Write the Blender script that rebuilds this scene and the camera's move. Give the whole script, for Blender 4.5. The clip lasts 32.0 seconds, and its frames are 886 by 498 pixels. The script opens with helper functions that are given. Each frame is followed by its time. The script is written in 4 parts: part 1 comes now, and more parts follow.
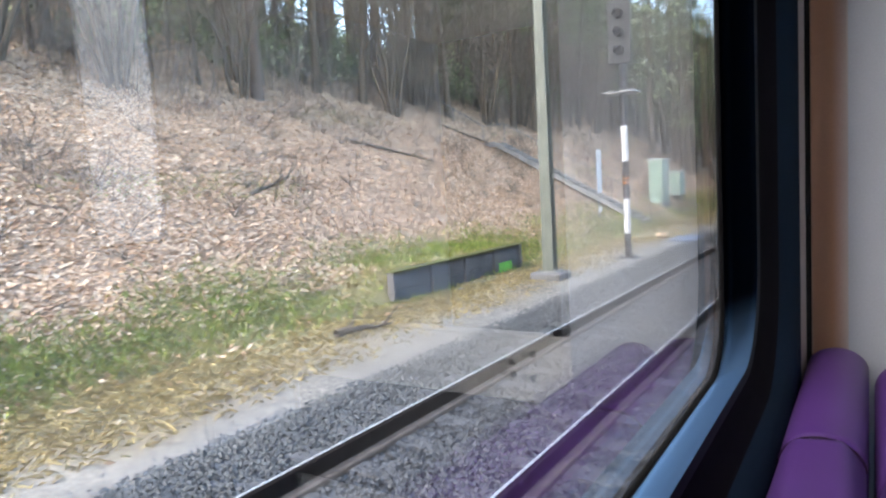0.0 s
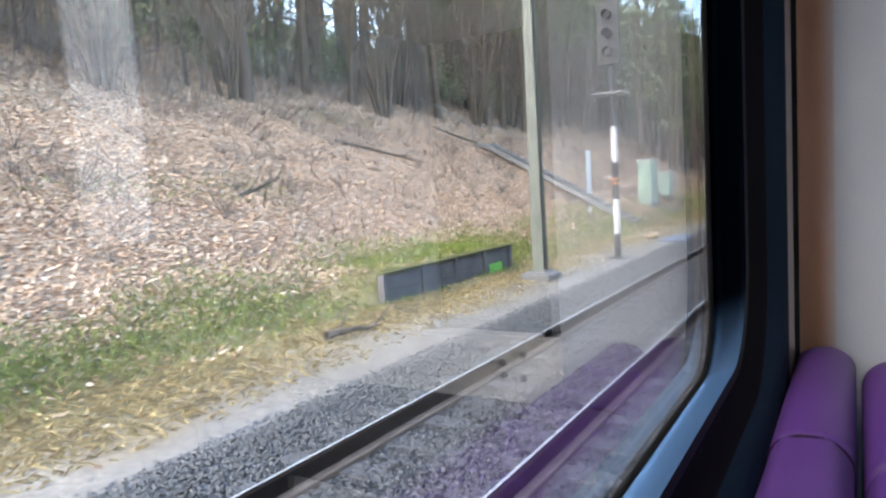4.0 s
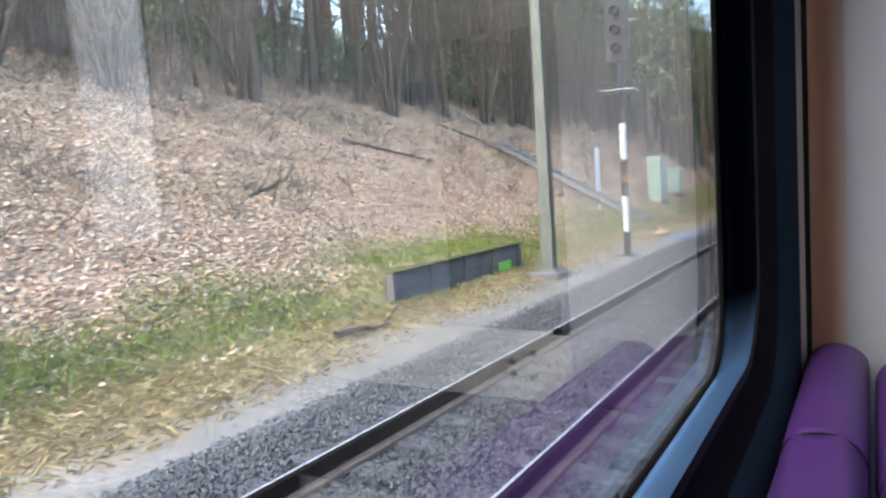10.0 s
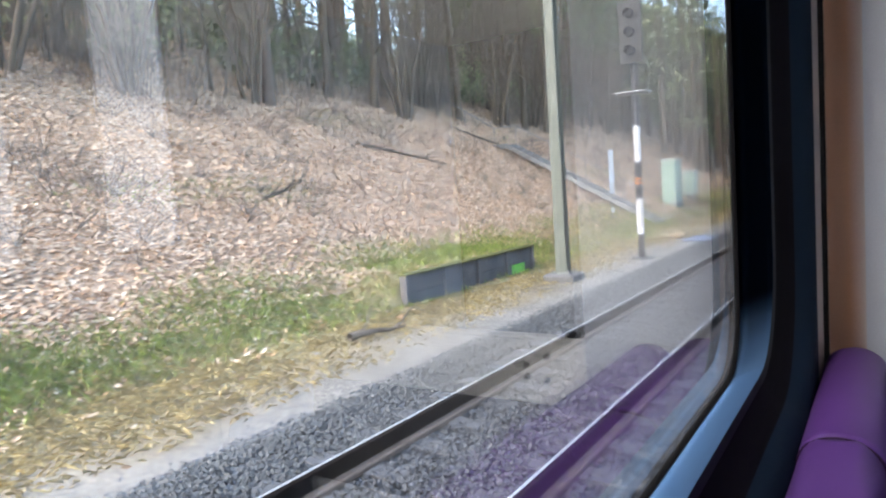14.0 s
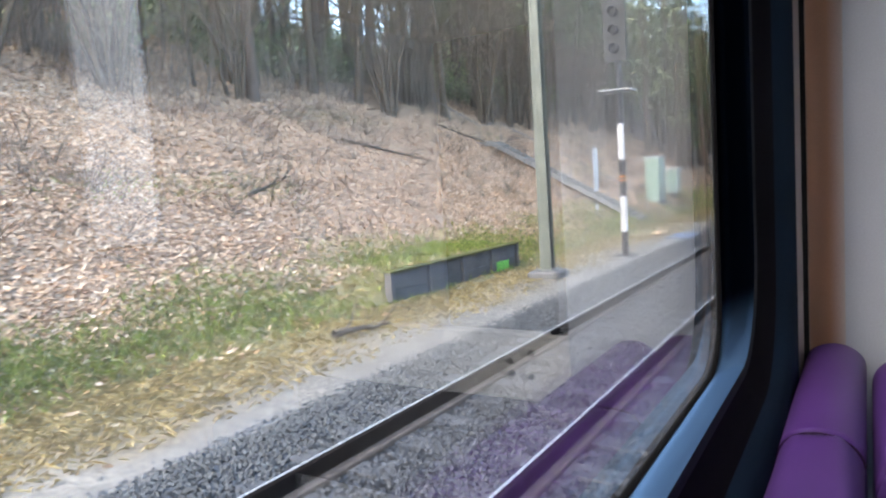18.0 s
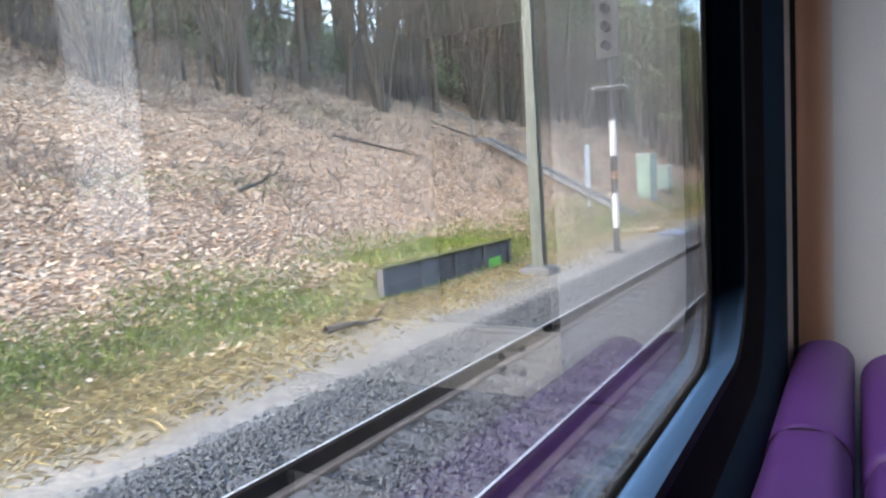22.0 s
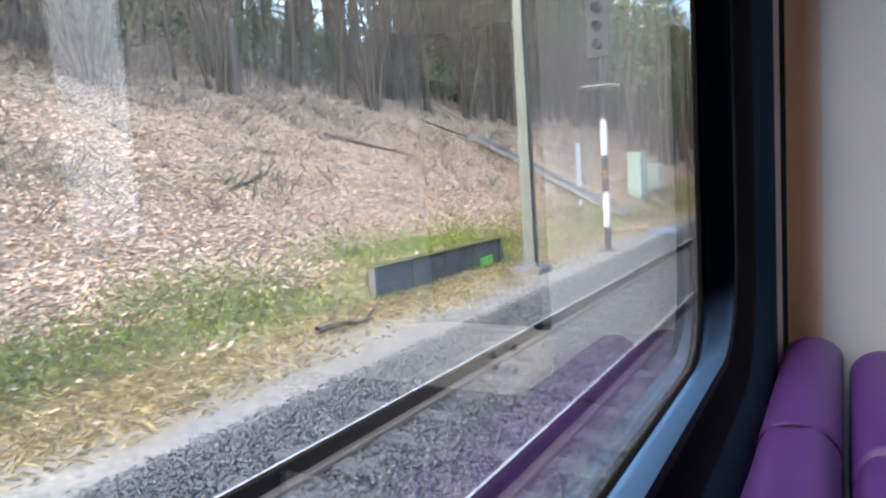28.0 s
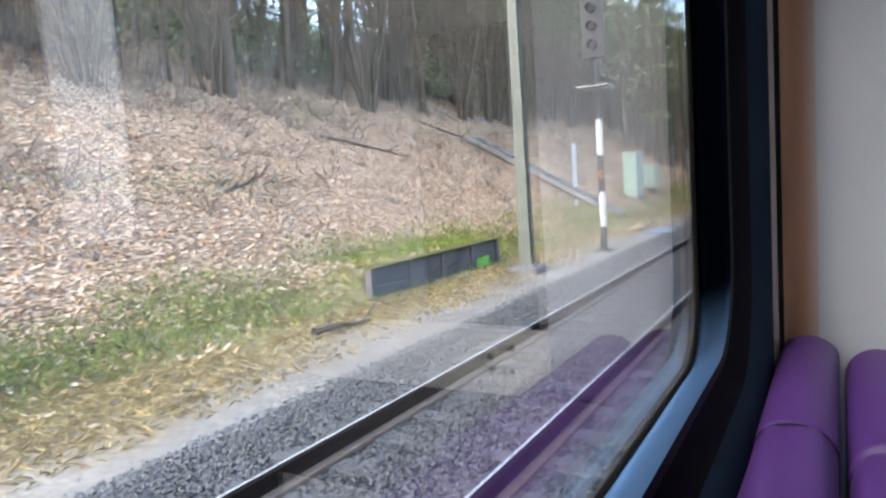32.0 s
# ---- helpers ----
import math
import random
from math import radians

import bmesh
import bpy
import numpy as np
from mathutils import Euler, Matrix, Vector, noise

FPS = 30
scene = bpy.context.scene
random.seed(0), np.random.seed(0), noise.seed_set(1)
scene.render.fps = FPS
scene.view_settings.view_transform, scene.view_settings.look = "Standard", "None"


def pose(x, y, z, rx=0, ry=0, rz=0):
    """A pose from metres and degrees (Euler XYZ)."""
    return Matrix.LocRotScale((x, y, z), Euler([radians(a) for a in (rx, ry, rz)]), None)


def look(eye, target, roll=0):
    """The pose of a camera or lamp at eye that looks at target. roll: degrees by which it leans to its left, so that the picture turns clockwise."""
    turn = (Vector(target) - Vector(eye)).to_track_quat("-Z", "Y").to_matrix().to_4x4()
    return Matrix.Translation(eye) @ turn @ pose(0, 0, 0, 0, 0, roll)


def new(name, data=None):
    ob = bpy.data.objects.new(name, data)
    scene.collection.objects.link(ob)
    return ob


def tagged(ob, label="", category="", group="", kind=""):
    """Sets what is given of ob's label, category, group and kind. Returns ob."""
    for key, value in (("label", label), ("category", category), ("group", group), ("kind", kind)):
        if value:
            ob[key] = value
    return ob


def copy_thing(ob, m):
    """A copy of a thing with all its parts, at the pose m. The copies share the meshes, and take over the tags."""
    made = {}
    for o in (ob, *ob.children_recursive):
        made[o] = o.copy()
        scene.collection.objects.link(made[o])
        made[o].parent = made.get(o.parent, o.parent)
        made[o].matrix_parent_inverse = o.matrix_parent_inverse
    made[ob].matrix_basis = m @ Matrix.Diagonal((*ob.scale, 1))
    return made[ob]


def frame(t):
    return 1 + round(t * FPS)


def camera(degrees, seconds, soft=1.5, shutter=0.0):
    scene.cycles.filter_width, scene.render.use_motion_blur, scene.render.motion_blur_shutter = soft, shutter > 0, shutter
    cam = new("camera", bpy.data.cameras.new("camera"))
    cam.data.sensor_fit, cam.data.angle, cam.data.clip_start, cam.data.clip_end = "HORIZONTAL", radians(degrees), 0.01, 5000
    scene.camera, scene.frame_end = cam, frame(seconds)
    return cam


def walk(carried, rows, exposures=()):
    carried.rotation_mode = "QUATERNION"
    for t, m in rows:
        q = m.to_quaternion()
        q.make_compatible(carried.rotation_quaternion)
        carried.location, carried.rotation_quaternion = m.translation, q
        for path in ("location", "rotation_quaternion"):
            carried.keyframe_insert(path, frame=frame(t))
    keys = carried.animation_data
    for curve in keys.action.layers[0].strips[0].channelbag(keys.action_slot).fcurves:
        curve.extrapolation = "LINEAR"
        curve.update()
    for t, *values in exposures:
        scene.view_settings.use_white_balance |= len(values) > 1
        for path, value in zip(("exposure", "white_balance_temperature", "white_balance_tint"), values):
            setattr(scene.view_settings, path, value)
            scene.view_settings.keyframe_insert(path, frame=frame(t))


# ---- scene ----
# A seat by the window of a carriage, beside a wooded railway cutting.
# x: inboard, -x: out through the window; y: along the line; z: up from the rail heads.
EYE = (0.0, 0.0, 1.933)
cam = camera(66.3, 32.0, soft=2.2)
ROWS = (
    (0, 84.82, 3.23, 32.11), (0.5, 84.80, 3.28, 32.00), (1, 84.71, 3.28, 32.00), (1.5, 84.81, 3.27, 31.84),
    (2, 84.83, 3.26, 31.86), (2.5, 84.89, 3.27, 31.75), (3, 84.83, 3.30, 31.65), (3.5, 84.87, 3.35, 31.47),
    (5.5, 84.77, 3.36, 30.92), (6, 84.80, 3.40, 30.95), (6.5, 84.72, 3.41, 31.58), (7, 84.68, 3.42, 32.30),
    (7.5, 84.68, 3.45, 32.75), (8, 84.69, 3.56, 32.75), (8.5, 84.80, 3.76, 32.56), (9, 84.75, 3.86, 32.52),
    (9.5, 84.75, 3.86, 32.28), (10, 84.80, 3.83, 32.00), (10.5, 84.81, 3.76, 31.87), (11, 84.83, 3.72, 31.77),
    (11.5, 84.86, 3.63, 31.79), (12, 84.85, 3.46, 31.76), (12.5, 84.92, 3.46, 32.15), (13, 84.97, 3.63, 33.05),
    (13.5, 85.09, 3.78, 33.26), (14, 85.10, 3.89, 33.11), (14.5, 85.11, 3.72, 32.95), (16.5, 84.77, 3.44, 32.26),
    (17, 84.73, 3.51, 32.10), (17.5, 84.77, 3.63, 31.91), (18, 84.77, 3.74, 31.84), (18.5, 84.78, 3.82, 31.70),
    (19, 84.78, 3.81, 31.53), (19.5, 84.72, 3.83, 31.44), (20, 84.65, 3.77, 31.31), (20.5, 84.58, 3.69, 31.36),
    (21, 84.49, 3.51, 31.33), (21.5, 84.40, 3.44, 31.26), (22, 84.41, 3.57, 31.18), (22.5, 84.38, 3.67, 31.16),
    (23, 84.34, 3.78, 31.00), (23.5, 84.35, 3.81, 30.90), (24, 84.43, 3.90, 30.85), (24.5, 84.45, 3.87, 30.73),
    (26.5, 84.34, 3.63, 30.64), (27, 84.30, 3.60, 30.55), (27.5, 84.30, 3.61, 30.51), (28, 84.28, 3.65, 30.46),
    (28.5, 84.29, 3.68, 30.33), (29, 84.37, 3.83, 30.28), (29.5, 84.41, 3.91, 30.22), (30, 84.43, 4.02, 30.17),
    (30.5, 84.41, 4.09, 30.07), (31, 84.40, 4.02, 30.05), (31.5, 84.39, 3.97, 30.11), (32, 84.33, 3.93, 30.13),
)

EXPOSURE = ((0, 0.15), (2, 0.09), (3, 0.15), (6, 0.2), (8, 0.07), (9, 0.1), (12, 0.15), (13, 0.22), (14, 0.23), (17, 0.16), (18, 0.14), (19, 0.14), (20, 0.03), (21, 0.03), (22, 0.12), (24, 0.18), (28, 0.25), (30, 0.17), (32, 0.2))
walk(cam, [(t, pose(*EYE, rx, ry, rz)) for t, rx, ry, rz in ROWS], exposures=[(t, 1.93 + ev, 6700, 11) for t, ev in EXPOSURE])

# ---- world and sun: a bright, thinly clouded sky ----
world = bpy.data.worlds.new("sky")
scene.world = world
world.use_nodes = True
wn = world.node_tree
sky = wn.nodes.new("ShaderNodeTexSky")
sky.sky_type, sky.sun_disc = "NISHITA", False
sky.sun_elevation, sky.sun_rotation = radians(34.6), radians(193.6)
sky.air_density, sky.dust_density = 1.0, 1.2
wn.links.new(sky.outputs[0], wn.nodes["Background"].inputs[0])
wn.nodes["Background"].inputs[1].default_value = 0.3
sun_data = bpy.data.lights.new("sun", "SUN")
sun_data.energy, sun_data.angle, sun_data.color = 1.1, radians(45), (1.0, 0.93, 0.84)
sun = new("sun", sun_data)
sun.matrix_world = look((-4.2, -17.3, 12.3), (0, 0, 0))


# ---- materials ----
def mat(name, rough=0.6, metal=0.0):
    m = bpy.data.materials.new(name)
    m.use_nodes = True
    nt = m.node_tree
    b = nt.nodes["Principled BSDF"]
    b.inputs["Roughness"].default_value, b.inputs["Metallic"].default_value = rough, metal
    return m, nt, b


def node(nt, kind, **props):
    n = nt.nodes.new(kind)
    for k, v in props.items():
        n.inputs[k].default_value = v
    return n


def ramp(nt, fac, stops):
    r = nt.nodes.new("ShaderNodeValToRGB")
    els = r.color_ramp.elements
    while len(els) < len(stops):
        els.new(0.5)
    for e, (p, c) in zip(els, stops):
        e.position, e.color = p, (*c, 1)
    nt.links.new(fac, r.inputs[0])
    return r.outputs[0]


def coords(nt, scale=(1, 1, 1)):
    g = nt.nodes.new("ShaderNodeNewGeometry")
    mp = nt.nodes.new("ShaderNodeMapping")
    mp.inputs["Scale"].default_value = scale
    nt.links.new(g.outputs["Position"], mp.inputs[0])
    return mp.outputs[0]


def noise_out(nt, vec, scale, detail=6, rough=0.6):
    n = node(nt, "ShaderNodeTexNoise", Scale=scale, Detail=detail, Roughness=rough)
    nt.links.new(vec, n.inputs["Vector"])
    return n.outputs[0]


def mixc(nt, fac, a, b):
    n = nt.nodes.new("ShaderNodeMix")
    n.data_type = "RGBA"
    if isinstance(fac, float):
        n.inputs[0].default_value = fac
    else:
        nt.links.new(fac, n.inputs[0])
    for sock, v in ((n.inputs[6], a), (n.inputs[7], b)):
        if isinstance(v, tuple):
            sock.default_value = (*v, 1)
        else:
            nt.links.new(v, sock)
    return n.outputs[2]


def bump(nt, b, height, strength=0.3, dist=0.01):
    n = node(nt, "ShaderNodeBump", Strength=strength, Distance=dist)
    nt.links.new(height, n.inputs["Height"])
    nt.links.new(n.outputs[0], b.inputs["Normal"])


def surface(name, dark, light, rough=0.6, metal=0.0, scale=4.0, fine=60.0, relief=0.15, dist=0.004, spec=0.5):
    """A plain surface with stains at one scale and grain at another."""
    m, nt, b = mat(name, rough, metal)
    v = coords(nt)
    big = noise_out(nt, v, scale)
    small = noise_out(nt, v, fine, 3)
    col = ramp(nt, big, [(0.3, dark), (0.7, light)])
    grain = ramp(nt, small, [(0.3, tuple(c * 0.8 for c in dark)), (0.7, light)])
    nt.links.new(mixc(nt, 0.35, col, grain), b.inputs["Base Color"])
    bump(nt, b, small, relief, dist)
    b.inputs["Specular IOR Level"].default_value = spec
    return m


def by_island(name, stops, rough=0.8, grain=20.0):
    m, nt, b = mat(name, rough)
    g = nt.nodes.new("ShaderNodeNewGeometry")
    b.inputs["Specular IOR Level"].default_value = 0.2
    col = ramp(nt, g.outputs["Random Per Island"], stops)
    v = coords(nt)
    f = ramp(nt, noise_out(nt, v, grain, 3), [(0.3, (0.6, 0.6, 0.6)), (0.7, (1.05, 1.05, 1.05))])
    mul = nt.nodes.new("ShaderNodeMix")
    mul.data_type, mul.blend_type = "RGBA", "MULTIPLY"
    mul.inputs[0].default_value = 1.0
    nt.links.new(col, mul.inputs[6])
    nt.links.new(f, mul.inputs[7])
    nt.links.new(mul.outputs[2], b.inputs["Base Color"])
    return m


M_FRAME = surface("black_window_plastic", (0.0038, 0.0036, 0.0056), (0.006, 0.0056, 0.0082), 0.6, relief=0.1, dist=0.001, fine=500, spec=0.02)
# same plastic as M_FRAME, coloured lighter and bluer where it catches light
M_FACE = surface("lit_window_plastic", (0.0068, 0.0145, 0.027), (0.0095, 0.0195, 0.035), 0.6, relief=0.1, dist=0.001, fine=500, spec=0.02)
M_BEAD = surface("lit_edge_plastic", (0.004, 0.006, 0.01), (0.007, 0.01, 0.016), 0.5, fine=500, relief=0.05, dist=0.001, spec=0.08)
M_RUBBER = surface("black_rubber", (0.004, 0.0042, 0.005), (0.008, 0.0085, 0.01), 0.8, fine=200, spec=0.05)
M_PANEL = surface("beige_wall_laminate", (0.36, 0.27, 0.225), (0.42, 0.32, 0.27), 0.38, scale=1.5, fine=250, relief=0.05, dist=0.001)
M_BULK = surface("pale_grey_bulkhead_laminate", (0.4, 0.435, 0.51), (0.45, 0.485, 0.56), 0.38, scale=1.5, fine=250, relief=0.05, dist=0.001)
M_DOORPALE = surface("pale_blue_grey_door_laminate", (0.52, 0.68, 0.9), (0.58, 0.75, 0.95), 0.4, scale=1.5, fine=250, relief=0.05, dist=0.001)
M_GREY_PANEL = surface("pale_grey_laminate", (0.6, 0.6, 0.6), (0.68, 0.68, 0.68), 0.4, scale=1.5, fine=250, relief=0.05, dist=0.001)
M_DOORGREY = surface("dark_grey_laminate", (0.1, 0.1, 0.11), (0.14, 0.14, 0.15), 0.45)
M_TRIM = surface("mid_grey_trim", (0.07, 0.07, 0.075), (0.1, 0.1, 0.105), 0.4)
M_FLOOR = surface("dark_speckled_floor", (0.04, 0.04, 0.045), (0.1, 0.1, 0.11), 0.5, fine=160)
M_CEIL = surface("white_ceiling_panel", (0.74, 0.74, 0.73), (0.8, 0.8, 0.79), 0.5, fine=120)
M_PURPLE = surface("purple_leather", (0.042, 0.0142, 0.105), (0.06, 0.0205, 0.138), 0.5, scale=6, fine=350, relief=0.25, dist=0.0012, spec=0.5)
M_STITCH = surface("purple_thread", (0.012, 0.005, 0.022), (0.022, 0.009, 0.036), 0.9, fine=900, spec=0.1)
M_ALU = surface("brushed_aluminium", (0.5, 0.5, 0.52), (0.62, 0.62, 0.64), 0.35, 1.0, fine=200)
M_DARKMETAL = surface("dark_metal", (0.03, 0.03, 0.035), (0.06, 0.06, 0.065), 0.45, 0.8)
M_RUST = surface("rusty_rail_steel", (0.006, 0.005, 0.0045), (0.018, 0.013, 0.011), 0.9, 0.0, scale=9, fine=90, spec=0.05)
M_RAILFOOT = surface("dusty_rail_foot", (0.11, 0.088, 0.074), (0.2, 0.165, 0.14), 0.9, 0.0, scale=9, fine=90, spec=0.1)
M_GRAFFITI = surface("lime_green_spray_paint", (0.12, 0.42, 0.05), (0.2, 0.6, 0.08), 0.6, scale=9)
M_TARP = surface("faded_blue_sheet", (0.13, 0.175, 0.26), (0.2, 0.255, 0.35), 0.6, scale=6, fine=40)
M_SANDBAG = surface("tan_sandbag_cloth", (0.4, 0.27, 0.14), (0.55, 0.4, 0.24), 0.9, scale=8, fine=120)
M_ORANGE = surface("orange_box_paint", (0.5, 0.17, 0.03), (0.62, 0.24, 0.05), 0.5)
M_MOSS = surface("mossy_coping", (0.05, 0.06, 0.02), (0.16, 0.15, 0.06), 0.95, scale=7, fine=60, relief=0.5, dist=0.01, spec=0.1)
M_RAILTOP = surface("polished_rail_head", (0.84, 0.82, 0.79), (0.93, 0.91, 0.88), 0.6, 1.0, scale=3)
M_CONCRETE = surface("weathered_concrete", (0.1, 0.098, 0.097), (0.18, 0.177, 0.174), 0.9, scale=2.5, fine=40, relief=0.4, dist=0.01)
M_SLEEPER = surface("dusty_sleeper_concrete", (0.085, 0.086, 0.089), (0.14, 0.141, 0.145), 0.9, scale=2.5, fine=40, relief=0.4, dist=0.01, spec=0.1)
M_WALLC = surface("stained_wall_concrete", (0.034, 0.034, 0.037), (0.165, 0.155, 0.15), 0.9, scale=1.6, fine=25, relief=0.4, dist=0.01)
M_MASTGREEN = surface("pale_green_mast_paint", (0.095, 0.108, 0.088), (0.15, 0.163, 0.136), 0.55, 0.0, scale=2, fine=40)
M_CABINET = surface("pale_green_cabinet_paint", (0.235, 0.345, 0.275), (0.285, 0.4, 0.325), 0.45, scale=2, fine=60)
M_CABTOP = surface("pale_roof_paint", (0.38, 0.43, 0.39), (0.46, 0.51, 0.47), 0.5, fine=60)
M_GALV = surface("galvanised_steel", (0.17, 0.18, 0.185), (0.28, 0.29, 0.3), 0.5, 0.6, scale=5, fine=50)
M_WHITE = surface("white_sign_paint", (0.55, 0.55, 0.54), (0.68, 0.68, 0.67), 0.5, fine=50)
M_BLACK = surface("black_post_paint", (0.012, 0.012, 0.013), (0.03, 0.03, 0.03), 0.6, fine=50)
M_PALE = surface("pale_limestone", (0.27, 0.25, 0.21), (0.42, 0.39, 0.34), 0.9, scale=8, fine=60)
M_BARK = surface("grey_brown_bark", (0.052, 0.041, 0.029), (0.165, 0.132, 0.095), 0.95, scale=3, fine=18, relief=0.8, dist=0.03)
M_PINEBARK = surface("dark_pine_bark", (0.058, 0.045, 0.036), (0.175, 0.13, 0.1), 0.95, scale=2.5, fine=14, relief=0.8, dist=0.03)
M_TWIG = by_island("bare_twigs", [(0.0, (0.115, 0.095, 0.077)), (0.6, (0.26, 0.217, 0.176)), (1.0, (0.4, 0.337, 0.28))], 0.95)
M_NEEDLES = by_island("pine_needles", [(0.0, (0.095, 0.122, 0.062)), (0.6, (0.24, 0.285, 0.15)), (1.0, (0.42, 0.46, 0.28))], 0.8)
M_LEAF = by_island("fallen_leaves", [(0.0, (0.25, 0.14, 0.077)), (0.25, (0.48, 0.308, 0.183)), (0.6, (0.67, 0.478, 0.32)), (0.88, (0.77, 0.605, 0.435)), (1.0, (0.83, 0.71, 0.555))], 0.7, 8)
M_BRAMBLE = by_island("dead_bramble", [(0.0, (0.08, 0.053, 0.04)), (0.6, (0.19, 0.13, 0.1)), (1.0, (0.36, 0.27, 0.215))], 0.9)
M_GRASS = by_island("green_grass", [(0.0, (0.12, 0.158, 0.03)), (0.5, (0.255, 0.322, 0.065)), (1.0, (0.44, 0.49, 0.15))], 0.7, 5)
M_HAY = by_island("dry_grass", [(0.0, (0.24, 0.17, 0.07)), (0.5, (0.46, 0.355, 0.155)), (1.0, (0.67, 0.55, 0.29))], 0.75, 5)
M_STONE = by_island("ballast_stone", [(0.0, (0.074, 0.079, 0.086)), (0.5, (0.106, 0.113, 0.123)), (1.0, (0.145, 0.154, 0.166))], 0.9, 12)
M_STONE2 = by_island("pale_shoulder_stone", [(0.0, (0.097, 0.102, 0.104)), (0.5, (0.13, 0.137, 0.139)), (1.0, (0.175, 0.182, 0.184))], 0.9, 12)

# corner laminate: warm-to-cool light painted as tan near the window, grey beyond
M_TAN, nt, b = mat("light_gradient_laminate", 0.45)
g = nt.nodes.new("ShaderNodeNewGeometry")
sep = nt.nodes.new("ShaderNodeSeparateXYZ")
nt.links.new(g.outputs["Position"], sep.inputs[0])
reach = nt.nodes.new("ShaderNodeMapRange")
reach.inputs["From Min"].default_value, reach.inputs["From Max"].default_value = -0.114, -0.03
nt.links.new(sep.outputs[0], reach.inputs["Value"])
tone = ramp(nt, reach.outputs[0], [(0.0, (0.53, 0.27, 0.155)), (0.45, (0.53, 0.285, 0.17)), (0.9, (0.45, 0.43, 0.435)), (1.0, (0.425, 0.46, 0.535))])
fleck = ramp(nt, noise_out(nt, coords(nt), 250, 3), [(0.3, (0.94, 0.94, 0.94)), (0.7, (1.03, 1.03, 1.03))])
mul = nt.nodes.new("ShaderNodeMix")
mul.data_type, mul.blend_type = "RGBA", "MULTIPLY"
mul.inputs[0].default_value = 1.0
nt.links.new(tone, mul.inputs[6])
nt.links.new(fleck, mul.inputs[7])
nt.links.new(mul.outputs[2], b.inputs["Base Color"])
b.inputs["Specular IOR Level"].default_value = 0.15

# window reveal: dark plastic, with a glossy sky-blue sheen painted along its foot
M_REVEAL, nt, b = mat("satin_dark_reveal", 0.34)
b.inputs["IOR"].default_value = 2.3
g = nt.nodes.new("ShaderNodeNewGeometry")
sep = nt.nodes.new("ShaderNodeSeparateXYZ")
nt.links.new(g.outputs["Position"], sep.inputs[0])
gleaming = nt.nodes.new("ShaderNodeMapRange")
gleaming.interpolation_type = "SMOOTHSTEP"
gleaming.inputs["From Min"].default_value, gleaming.inputs["From Max"].default_value = 1.73, 1.6
nt.links.new(sep.outputs[2], gleaming.inputs["Value"])
# blue base and tint stand in for sky light on the sill
b.inputs["Base Color"].default_value, b.inputs["Specular IOR Level"].default_value = (0.03, 0.07, 0.15, 1), 1.0
b.inputs["Specular Tint"].default_value = (0.48, 0.75, 1.0, 1)
dull = node(nt, "ShaderNodeBsdfPrincipled", Roughness=0.6)
dull.inputs["Base Color"].default_value, dull.inputs["Specular IOR Level"].default_value = (0.0012, 0.0028, 0.006, 1), 0.0
blend = nt.nodes.new("ShaderNodeMixShader")
for k, out in enumerate((gleaming.outputs[0], dull.outputs[0], b.outputs[0])):
    nt.links.new(out, blend.inputs[k])
nt.links.new(blend.outputs[0], nt.nodes["Material Output"].inputs[0])
bump(nt, b, noise_out(nt, coords(nt), 300, 3), 0.04, 0.001)

# glass: the clear, slightly grey double glazing
M_GLASS, nt, b = mat("window_glass", 0.0)
b.inputs["Base Color"].default_value = (0.985, 0.99, 0.985, 1)
b.inputs["Transmission Weight"].default_value = 1.0
b.inputs["IOR"].default_value = 1.74

# the ground: sand and gravel beside the line, dry grass, green grass, leaf litter up the bank
M_GROUND, nt, b = mat("cutting_soil", 0.95)
g = nt.nodes.new("ShaderNodeNewGeometry")
sep = nt.nodes.new("ShaderNodeSeparateXYZ")
nt.links.new(g.outputs["Position"], sep.inputs[0])
wob = noise_out(nt, coords(nt, (1, 0.5, 1)), 0.8, 5)


def calc(op, a, b2):
    n = nt.nodes.new("ShaderNodeMath")
    n.operation = op
    for sock, v in zip(n.inputs, (a, b2)):
        if isinstance(v, (int, float)):
            sock.default_value = v
        else:
            nt.links.new(v, sock)
    return n.outputs[0]


lat = calc("ADD", calc("MULTIPLY", sep.outputs[0], -1.0), calc("MULTIPLY", calc("SUBTRACT", wob, 0.5), 2.6))
zone = calc("DIVIDE", calc("SUBTRACT", lat, 4.0), 8.0)
base = ramp(nt, zone, [(0.0, (0.27, 0.265, 0.255)), (0.12, (0.27, 0.26, 0.242)), (0.25, (0.3, 0.275, 0.23)), (0.34, (0.31, 0.25, 0.15)),
                       (0.5, (0.235, 0.22, 0.098)), (0.62, (0.225, 0.195, 0.1)), (0.75, (0.36, 0.266, 0.185)), (1.0, (0.36, 0.271, 0.192))])
grain = noise_out(nt, coords(nt), 14.0, 8, 0.75)
speck = ramp(nt, grain, [(0.25, (0.35, 0.33, 0.3)), (0.5, (0.9, 0.9, 0.9)), (0.75, (1.7, 1.65, 1.6))])
patch = ramp(nt, noise_out(nt, coords(nt), 0.5, 4), [(0.3, (0.7, 0.69, 0.67)), (0.7, (1.2, 1.2, 1.2))])
for f in (speck, patch):
    mul = nt.nodes.new("ShaderNodeMix")
    mul.data_type, mul.blend_type = "RGBA", "MULTIPLY"
    mul.inputs[0].default_value = 1.0
    nt.links.new(base, mul.inputs[6])
    nt.links.new(f, mul.inputs[7])
    base = mul.outputs[2]
nt.links.new(base, b.inputs["Base Color"])
bump(nt, b, grain, 0.8, 0.05)


